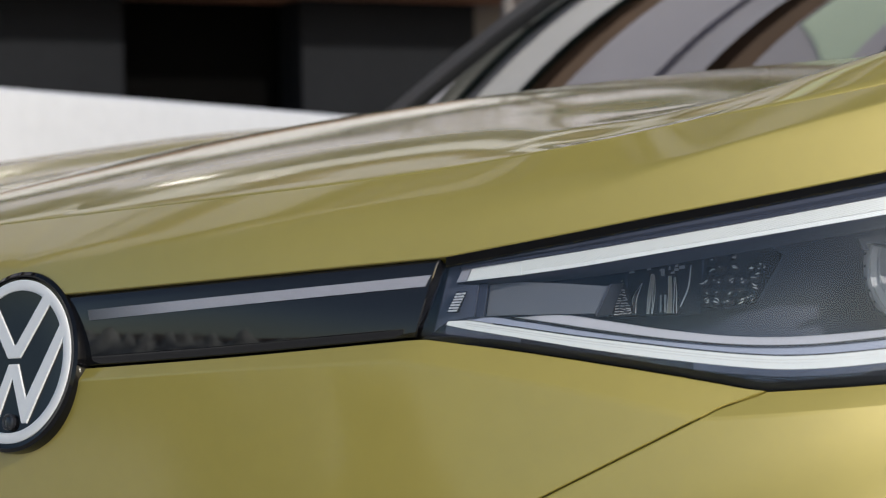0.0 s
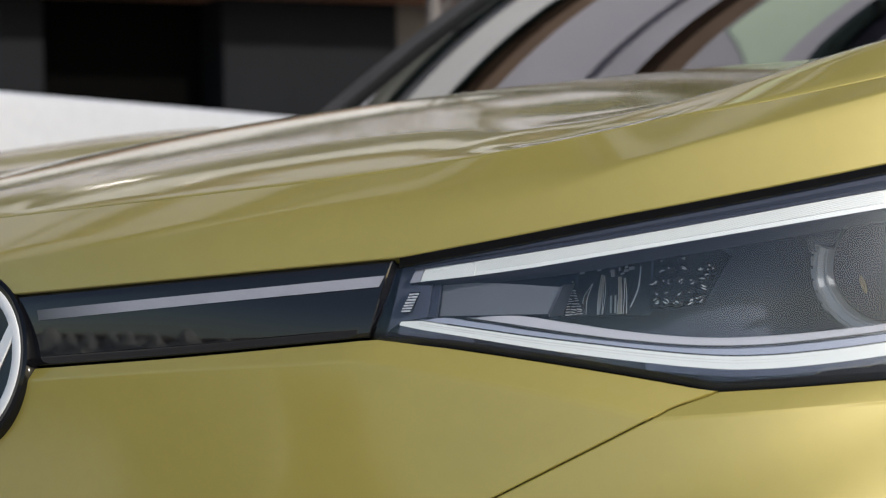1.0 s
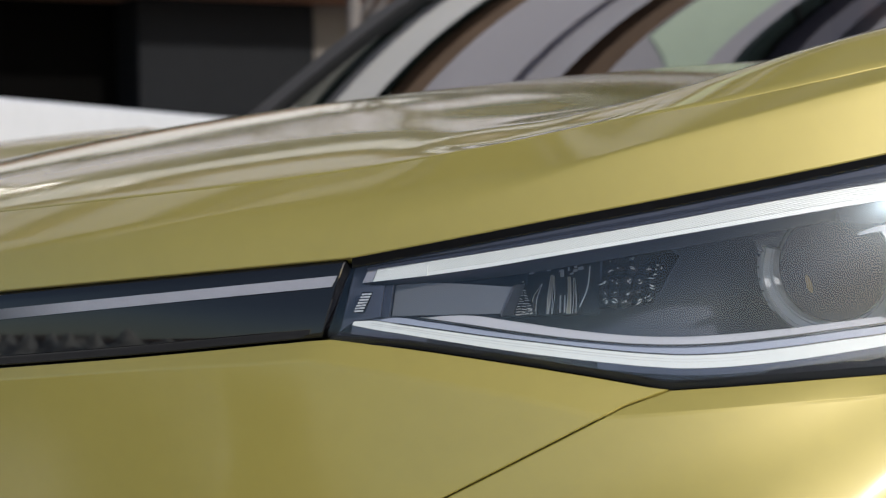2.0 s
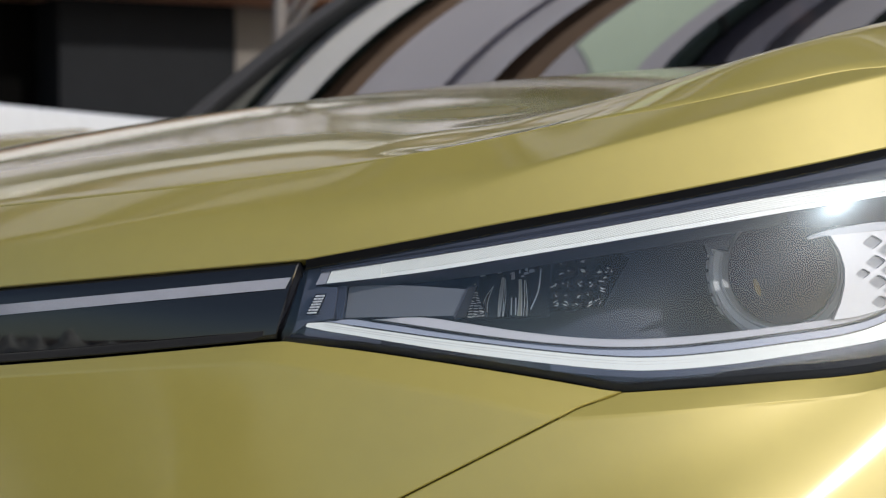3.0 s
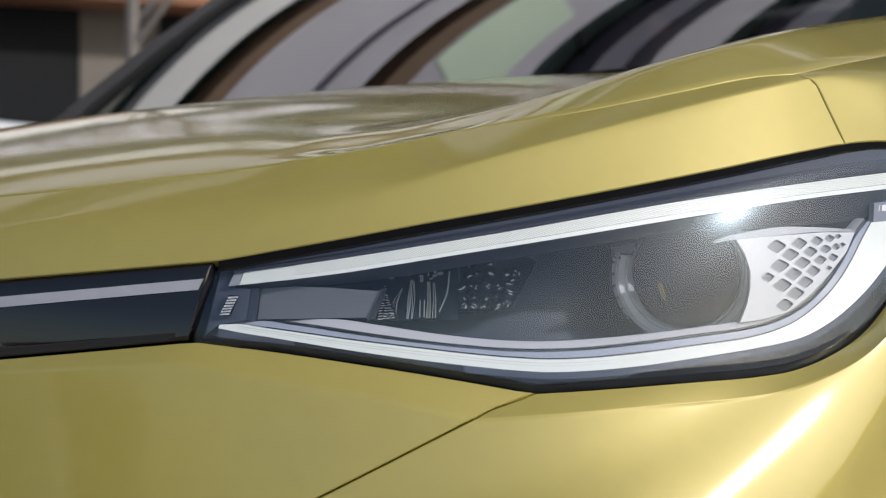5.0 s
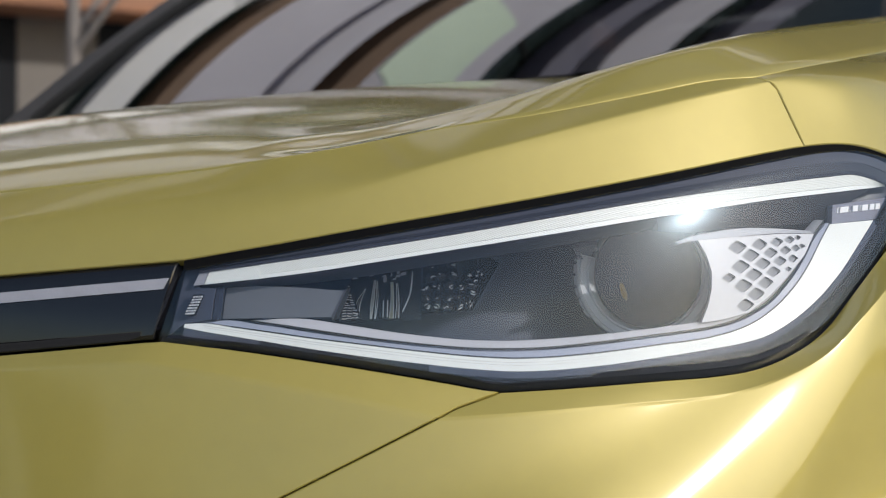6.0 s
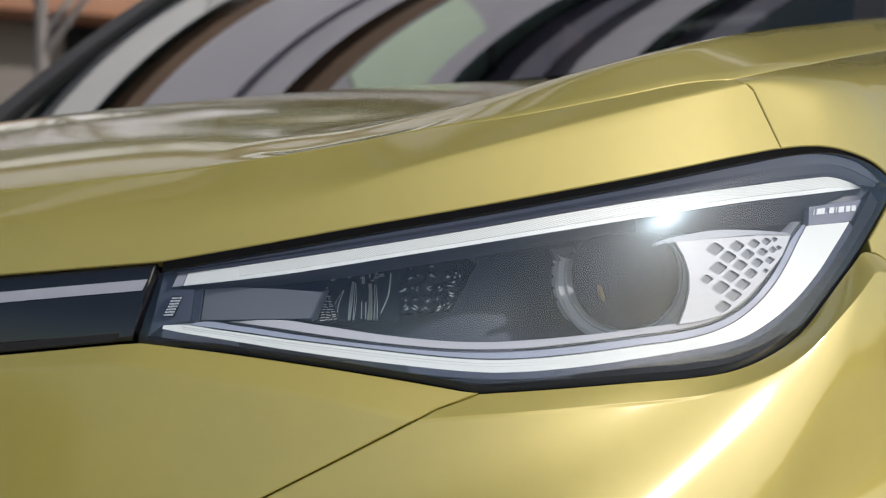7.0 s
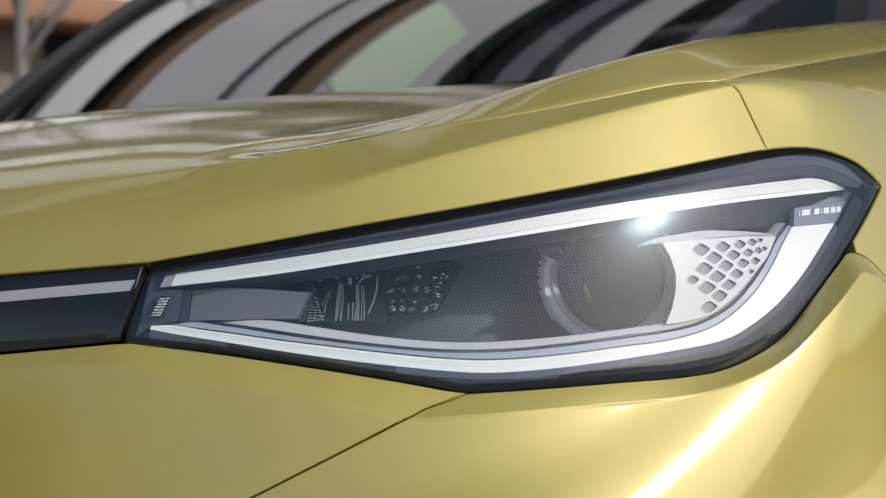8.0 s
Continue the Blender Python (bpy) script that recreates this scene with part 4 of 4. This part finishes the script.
    for x, y, turn in ((2, 5, 0.5), (11, 4, -0.4), (24, 3, 0.2), (36, 4, 0.9), (45, 5, 0.1), (3, 13, -0.5), (13, 14, 0.6), (26, 12, -0.2), (37, 14, 0.3), (50, 14, -0.8), (4, 22, 0.2), (14, 22, -0.6), (27, 22, 0.5),
                       (40, 21, -0.1), (53, 22, 0.4), (8, 30, 0.7), (20, 31, 0.1), (33, 31, -0.5), (48, 31, 0.6), (60, 31, -0.2), (12, 40, 0.3), (31, 42, 0.2)):
        s, z = 0.6345 + 0.001 * x, 0.7885 + 0.00095 * y
        bm = disc([(0.0052, -0.001), (0.0046, 0.0004), (0.0026, 0.0014), (0.0003, 0.0018)], 5)
        tip = (Vector((0.25, -0.95, 0.1)) + Vector((random.uniform(-0.5, 0.5), random.uniform(-0.2, 0.2), random.uniform(-0.5, 0.5)))).normalized()
        bm.transform(Matrix.Translation(face(s, z, 0.134)) @ tip.to_track_quat("Z", "Y").to_matrix().to_4x4() @ Matrix.Rotation(turn * 3, 4, "Z") @ Matrix.Scale(1.25, 4, (1, 0, 0)))
        part("facet", mir(bm), SMOKE_FACET, m2, sharp=50)
        # Bright curved slivers stand in for the highlights on each facet.
        for k in range(random.choice((1, 2, 2, 3, 3))):
            a = turn + random.uniform(-0.7, 0.7)
            length, bow = random.uniform(0.0008, 0.0034), random.uniform(-0.0014, 0.0014)
            cx, cz = s + random.uniform(-0.0034, 0.0034), z + random.uniform(-0.0026, 0.0026)
            ex, ez = math.cos(a), math.sin(a)
            cur = [(cx + ex * f * length - ez * bow * (1 - f * f), cz + ez * f * length * 0.8 + ex * bow * (1 - f * f)) for f in (-1, 0, 1)]
            wide = random.uniform(0.0005, 0.0012)
            part("facet_glint", mir(strip(cur, [(cur[0][0] + 0.0002, cur[0][1] - 0.0002), (cur[1][0] + wide * ez, cur[1][1] - wide), (cur[2][0] - 0.0002, cur[2][1] - 0.0002)], 0.1290, 0.0015, 8)), FIN if random.random() < 0.75 else FIN_DULL, m2)
    # small grid reflector
    grid = put("side_reflector", slab([(0.4435, 0.8150), (0.4515, 0.8145), (0.4446, 0.7985), (0.4352, 0.7990)], 0.0150, 0.003), SMOKE, "small grid of bright square studs")
    for i in range(4):
        for j in range(7):
            s, z = 0.4364 + 0.0020 * i + 0.00115 * j, 0.7997 + 0.0021 * j
            part("stud", mir(slab([(s, z), (s + 0.0014, z), (s + 0.0017, z + 0.0013), (s + 0.0003, z + 0.0013)], 0.0135, 0.002)), FIN if (i * 3 + j * 5) % 4 else FIN_DULL, grid)
    return lamp


headlamp(lambda b: b)
headlamp(other_side)

# windscreen, pillars, roof, rear body
def screen(u, v):
    x = u * (0.70 - 0.12 * v)
    return Vector((x, 1.18 + 0.24 * u * u * (1 - 0.6 * v) + 1.05 * v, 1.072 + 0.025 * u * u * (1 - v) + 0.455 * v + 0.035 * math.sin(math.pi * v)))


bm = patch(screen, span(-1, 1, 40), span(0, 1, 24))
part("windscreen", bm, SCREEN, car, "dark sloping windscreen")
for side in (1, -1):
    mir = other_side if side < 0 else (lambda b: b)
    bm = bmesh.new()
    loops = []
    for i in range(25):
        p = screen(1.0, i / 24)
        loops.append([bm.verts.new(p + Vector(o)) for o in ((-0.012, -0.012, 0.008), (0.03, -0.004, 0.012), (0.062, 0.03, -0.006), (0.07, 0.07, -0.04), (-0.01, 0.03, -0.03))])
    for a, c in zip(loops, loops[1:]):
        for i in range(5):
            bm.faces.new((a[i], a[(i + 1) % 5], c[(i + 1) % 5], c[i]))
    bmesh.ops.recalc_face_normals(bm, faces=bm.faces[:])
    part("windscreen_pillar", mir(bm), RUBBER, car, "black windscreen pillar")

# cowl between hood and windscreen
bm = patch(lambda u, v: Vector((0.80 * u, 1.14 + 0.21 * u * u + 0.09 * v, 1.066 + 0.016 * u * u - 0.016 * math.sin(math.pi * v))), span(-1, 1, 40), span(0, 1, 4))
part("cowl", bm, RUBBER, car, "matt black cowl at the foot of the windscreen")


# doors, glasshouse, roof, tail
def flank(y, z):
    """The car's side behind the front fender."""
    x = 0.955 - 0.9 * max(0.0, z - 0.92) ** 1.6 - 0.25 * max(0.0, 0.62 - z) ** 2 - 0.05 * smooth(3.6, 4.5, y)
    return Vector((x - 0.010 * math.sin(math.pi * (z - 0.3) / 0.6) ** 2 * (1 if 0.3 < z < 0.9 else 0), y, z))


def belt(y):
    return 1.085 + 0.03 * smooth(1.4, 4.2, y)


def roof_line(y):
    return 1.575 + 0.045 * math.sin(math.pi * min(max((y - 1.6) / 3.0, 0), 1)) - 0.10 * smooth(3.3, 4.4, y)


for side in (1, -1):
    mir = other_side if side < 0 else (lambda b: b)
    for name, y0, y1 in (("front_door", 1.36, 2.42), ("rear_door", 2.42, 3.36), ("rear_quarter", 3.36, 4.44)):
        def low(y):
            z = 0.30
            if abs(y - 3.69) < 0.385:
                z = 0.36 + math.sqrt(0.385**2 - (y - 3.69) ** 2)
            return z
        bm = patch(lambda u, v: flank(y0 + (y1 - y0) * u, low(y0 + (y1 - y0) * u) + (belt(y0 + (y1 - y0) * u) - low(y0 + (y1 - y0) * u)) * v), span(0, 1, 40), span(0, 1, 24))
        panel = part(name, mir(rim(bm)), PAINT, car)
        if "door" in name:
            hb = box((0.945, y1 - 0.26, 0.90), (0.985, y1 - 0.06, 0.93), None, 0.008)
            part("handle", mir(hb), PAINT, panel)
    bm = patch(lambda u, v: Vector((0.845 + (0.60 - 0.845) * v, 1.62 + 2.55 * u + 0.62 * (1 - u) * v - 0.25 * u * v, belt(1.62 + 2.55 * u) + (roof_line(2.24 + 1.68 * u) - belt(1.62 + 2.55 * u)) * v)), span(0, 1, 30), span(0, 1, 8))
    part("side_window", mir(bm), GLASS, car, "dark side glass")
    sill = box((0.80, 1.30, 0.20), (0.93, 3.33, 0.31), None, 0.02)
    part("sill", mir(sill), GLOSS_BLACK, car, "black sill")
    mirror = box((0.93, 2.06, 1.02), (1.09, 2.19, 1.13), None, 0.04)
    part("door_mirror", mir(mirror), GLOSS_BLACK, car, "black door mirror")
bm = patch(lambda u, v: Vector((0.60 * u, 2.22 + 1.9 * v - 0.04 * u * u, roof_line(2.22 + 1.9 * v) - 0.035 * u * u)), span(-1, 1, 24), span(0, 1, 30))
part("roof", rim(bm), GLOSS_BLACK, car, "black roof")
bm = patch(lambda u, v: Vector(((0.60 + 0.25 * v) * u, 4.12 + 0.36 * v - 0.10 * u * u, 1.47 - 0.40 * v)), span(-1, 1, 24), span(0, 1, 10))
bmesh.ops.reverse_faces(bm, faces=bm.faces[:])
part("rear_window", bm, GLASS, car)
bm = patch(lambda u, v: Vector((0.91 * u, 4.50 - 0.14 * abs(u) ** 3 + 0.06 * math.sin(math.pi * v), 1.08 - 0.80 * v)), span(-1, 1, 30), span(0, 1, 16))
bmesh.ops.reverse_faces(bm, faces=bm.faces[:])
part("tailgate", rim(bm), PAINT, car)
part("floor_pan", box((-0.86, 0.35, 0.20), (0.86, 4.35, 0.30), None, 0.02), RUBBER, car)


def wheel_parts(x, y):
    side = 1 if x > 0 else -1
    bm = disc([(0.20, -0.10), (0.26, -0.115), (0.335, -0.11), (0.356, -0.08), (0.360, 0.0), (0.356, 0.08), (0.335, 0.11), (0.26, 0.115), (0.20, 0.10)], 64)
    turn = Matrix.Translation((x, y, 0.36)) @ Matrix.Rotation(radians(90 * side), 4, "Y")
    bm.transform(turn)
    wheel = part("wheel", bm, TYRE, car, "black tyre on a silver rim")
    bm = disc([(0.255, 0.02), (0.250, 0.105), (0.235, 0.10), (0.225, 0.03)], 64)
    bm.transform(turn)
    part("rim", bm, ALLOY, wheel)
    for k in range(5):
        sp = box((-0.03, 0.0, 0.05), (0.03, 0.24, 0.085), None, 0.008)
        sp.transform(turn @ Matrix.Rotation(radians(72 * k), 4, "Z"))
        part("spoke", sp, ALLOY, wheel)
    hub = disc([(0.06, 0.04), (0.06, 0.09), (0.03, 0.095)], 24)
    hub.transform(turn)
    part("hub", hub, ALLOY, wheel)


for x in (0.80, -0.80):
    for y in (ARCH_Y, 3.69):
        wheel_parts(x, y)

# inside: dashboard, wheel and seats
bm = patch(lambda u, v: Vector((0.72 * u, 1.26 + 0.22 * u * u + 0.62 * v, 1.045 + 0.02 * math.sin(math.pi * v) - 0.20 * max(0, v - 0.7))), span(-1, 1, 24), span(0, 1, 12))
part("dashboard", bm, TRIM, car, "black dashboard")
bm = bmesh.new()
wm = Matrix.Translation((0.37, 2.02, 0.98)) @ Matrix.Rotation(radians(65), 4, "X")
ring_v = [[bm.verts.new(wm @ Vector(((0.17 + 0.014 * math.cos(b2 * 0.7854)) * math.cos(a * 0.15708), (0.17 + 0.014 * math.cos(b2 * 0.7854)) * math.sin(a * 0.15708), 0.014 * math.sin(b2 * 0.7854)))) for b2 in range(8)] for a in range(40)]
for a in range(40):
    for b2 in range(8):
        bm.faces.new((ring_v[a][b2], ring_v[(a + 1) % 40][b2], ring_v[(a + 1) % 40][(b2 + 1) % 8], ring_v[a][(b2 + 1) % 8]))
part("steering_wheel", bm, TRIM, car)
for x in (0.37, -0.37):
    back = box((x - 0.25, 2.62, 0.55), (x + 0.25, 2.76, 1.18), None, 0.05)
    seat = part("seat", back, SEAT, car)
    part("headrest", box((x - 0.13, 2.68, 1.20), (x + 0.13, 2.78, 1.38), None, 0.04), SEAT, seat)
    part("cushion", box((x - 0.25, 2.1, 0.48), (x + 0.25, 2.68, 0.62), None, 0.05), SEAT, seat)

# ---- buildings and trees around ----
FAC = Matrix.Translation((-11.15, 13.06, 0)) @ Matrix(((0.454, -0.891, 0, 0), (0.891, 0.454, 0, 0), (0, 0, 1, 0), (0, 0, 0, 1)))


def block(x0, x1, y0, y1, z0, z1, m, bm=None, bevel=0.0):
    """A block in the frame m: x along the facade, y back from it, z up."""
    b = box((x0, y0, z0), (x1, y1, z1), None, bevel)
    b.transform(m)
    if bm is None:
        return b
    me = bpy.data.meshes.new("temp")
    b.to_mesh(me)
    b.free()
    bm.from_mesh(me)
    bpy.data.meshes.remove(me)
    return bm


building = thing("building", "dark and white storeyed building with brown wooden beams beside the car", "building")
part("wall", block(-20, 60, 0.6, 6, -1, 50.0, FAC), DARK_WALL, building, "dark grey core wall")
for a, b, mat in ((-20, -1.67, DARK_WALL), (0.0, 1.76, DARK_WALL), (1.76, 2.6, TAUPE), (2.6, 6.0, DARK_WALL), (9.0, 10.5, DARK_WALL), (14, 20, TAUPE), (26, 34, DARK_WALL), (40, 60, DARK_WALL)):
    part("pier", block(a, b, 0.0, 0.7, -1, 2.87, FAC, bevel=0.01), mat, building)
# Black sheet across the opening: its darkness is colour, not depth.
part("recess", block(-1.67, 0.0, 0.55, 0.65, -1, 2.87, FAC), FLAT_BLACK, building, "black back sheet with the recess shade put into its colour")
part("beam", block(-20, 60, -0.9, 0.6, 2.87, 3.12, FAC, bevel=0.01), BROWN, building, "brown wooden beam over the ground floor")
for z0, z1, mat, name in ((3.124, 4.2, WHITE_WALL, "spandrel"), (4.2, 4.9, FACADE_GLASS, "window_band"), (4.9, 5.9, GREY_RENDER, "spandrel"), (5.9, 7.25, FACADE_GLASS, "window_band"),
                          (7.25, 8.45, WHITE_WALL, "spandrel"), (8.45, 9.25, FACADE_GLASS, "window_band"), (9.25, 9.8, SOFFIT, "soffit"), (9.8, 12.3, GREY_RENDER, "spandrel"),
                          (12.3, 12.65, FACADE_GLASS, "window_band"), (12.65, 13.75, GREY_RENDER, "spandrel"), (13.75, 14.4, FACADE_GLASS, "window_band"), (14.4, 15.2, SOFFIT, "soffit"), (15.2, 19.3, GREY_RENDER, "spandrel"),
                          (19.3, 21.6, FACADE_GLASS, "window_band"), (21.6, 22.9, SLATE_RENDER, "spandrel"), (22.9, 24.0, FACADE_GLASS, "window_band"), (24.0, 26.8, GREY_RENDER, "spandrel"), (26.8, 29.5, FACADE_GLASS, "window_band"),
                          (29.5, 31.8, SLATE_RENDER, "spandrel"), (31.8, 50.0, FACADE_GLASS, "window_band")):
    out = 0.3 if mat is FACADE_GLASS else -0.5
    part(name, block(-20, 12 if z0 < 19 else 22 if z0 < 22 else 60, out, 0.6, z0, z1, FAC, bevel=0.01), mat, building)
    if mat is FACADE_GLASS:
        for k in range(8):
            part("mullion", block(-20 + 4 * k, -19.9 + 4 * k, 0.22, 0.3, z0, z1, FAC), DARK_WALL, building)
part("glazing", block(1.0, 3.6, -0.56, -0.5, 15.3, 18.3, FAC), GREEN_GLASS, building, "pale green glass panel")

low = Matrix.Translation((-2.02, 1.72, 0)) @ Matrix(((-0.247, -0.969, 0, 0), (0.969, -0.247, 0, 0), (0, 0, 1, 0), (0, 0, 0, 1)))
wall = part("garden_wall", block(-2.5, 6.0, 0, 0.30, -0.4, 1.19, low, bevel=0.03), WHITE_WALL, None)
tagged(wall, "low smooth white rendered garden wall beside the car", "wall", kind="structure")

# Added, unseen: a low wall that keeps bright horizon out of the nose's reflections.
closing = part("added_wall", box((24.0, -26.0, -1.0), (24.4, 45.0, 1.9), None, 0.03), TAUPE, None)
tagged(closing, "plain brown-grey wall, added unseen to darken reflections across the paving", "wall", kind="structure")


def branch(bm, p, d, r, depth):
    n = 6
    length = 0.5 * (0.8 ** (3 - depth)) * (1.6 if depth == 4 else 1.0)
    q = p + d * length
    x = d.orthogonal().normalized()
    y = d.cross(x)
    a = [bm.verts.new(p + (x * math.cos(6.2832 * i / n) + y * math.sin(6.2832 * i / n)) * r) for i in range(n)]
    b = [bm.verts.new(q + (x * math.cos(6.2832 * i / n) + y * math.sin(6.2832 * i / n)) * r * 0.72) for i in range(n)]
    for i in range(n):
        bm.faces.new((a[i], a[(i + 1) % n], b[(i + 1) % n], b[i]))
    if depth:
        for k in range(3):
            t = Vector((random.uniform(-1, 1), random.uniform(-1, 1), random.uniform(0.2, 1.0)))
            branch(bm, q - d * length * 0.12 * k, (d * 0.9 + t * 0.75).normalized(), r * 0.55, depth - 1)


random.seed(4)
tree = thing("tree", "bare young tree with pale bark and thin twigs", "tree", at=(-3.84, 6.1, -0.26))
bm = bmesh.new()
rings = [(0.055, 0.0), (0.044, 0.4), (0.036, 1.5), (0.026, 2.16)]
branch_base = Vector((0, 0, 1.5))
for (r0, z0), (r1, z1) in zip(rings, rings[1:]):
    a = [bm.verts.new((r0 * math.cos(0.7854 * i), r0 * math.sin(0.7854 * i), z0)) for i in range(8)]
    b = [bm.verts.new((r1 * math.cos(0.7854 * i), r1 * math.sin(0.7854 * i), z1)) for i in range(8)]
    for i in range(8):
        bm.faces.new((a[i], a[(i + 1) % 8], b[(i + 1) % 8], b[i]))
part("trunk", bm, BARK, tree)
bm = bmesh.new()
for k in range(5):
    ang = 1.2566 * k
    branch(bm, Vector((0, 0, 1.90 + 0.09 * k)), Vector((math.cos(ang) * 0.7, math.sin(ang) * 0.7, 0.75)).normalized(), 0.018, 3)
branch(bm, Vector((0, 0, 2.14)), Vector((0.05, 0, 1)).normalized(), 0.028, 4)
part("crown", bm, BARK, tree, "thin bare twigs")

# buildings in front of the car, seen mirrored in its nose
hall = thing("low_hall", "low brown hall with dark front across the paving", "building")
HALL = Matrix.Translation((-15, -20, 0)) @ Matrix.Rotation(radians(180), 4, "Z")
part("wall", block(-11.5, 14, 0, 5, -1.2, 1.9, HALL, bevel=0.02), HALL_WALL, hall)
part("roof", block(-11.9, 14.4, -0.6, 5.4, 1.9, 2.05, HALL, bevel=0.02), BROWN, hall)
for k in range(8):
    part("door", block(-10.6 + 3.1 * k, -8.6 + 3.1 * k, -0.05, 0.2, -1.0, 1.75, HALL), FLAT_BLACK, hall)


terrace = part("terrace", block(-12.5, 16, -15.0, -0.05, -1.6, -0.12, HALL, bevel=0.04), PALE_STONE, None)
tagged(terrace, "raised pale paved terrace before the low hall", "terrace", kind="structure")


def small_tree(x, y, h):
    """A small tree: a clear stem and a round crown of many small leaves."""
    ob = thing("small_tree", "small pale grey-green round-headed tree on the terrace", "tree", "small trees before the hall", at=(x, y, -0.12))
    bm = bmesh.new()
    bmesh.ops.create_cone(bm, segments=7, radius1=0.08, radius2=0.04, depth=h * 0.7)
    bmesh.ops.translate(bm, verts=bm.verts[:], vec=(0, 0, h * 0.35))
    part("stem", bm, BARK, ob)
    bm = bmesh.new()
    for k in range(900):
        a, r, t = random.uniform(0, 6.283), random.uniform(0, 1) ** 0.5, random.uniform(0, 1)
        c = Vector((math.cos(a) * r * h * 0.36 * (1.1 - t), math.sin(a) * r * h * 0.36 * (1.1 - t), h * (0.60 + 0.40 * t)))
        n = Vector((0.75 + random.uniform(-0.5, 0.5), 0.25 + random.uniform(-0.5, 0.5), 0.45 + random.uniform(-0.5, 0.5))).normalized()
        d1 = n.orthogonal().normalized()
        d1 = Matrix.Rotation(random.uniform(0, 6.283), 3, n) @ d1
        d2 = n.cross(d1)
        q = 0.10
        bm.faces.new([bm.verts.new(c + d1 * q), bm.verts.new(c + d2 * q * 0.5), bm.verts.new(c - d1 * q), bm.verts.new(c - d2 * q * 0.5)])
    part("crown", bm, PALE_LEAF, ob)


random.seed(21)
for k in range(20):
    small_tree(-15.5 + 0.58 * k + random.uniform(-0.3, 0.3), -15.0 + random.uniform(-0.5, 0.5), random.uniform(1.4, 2.2))
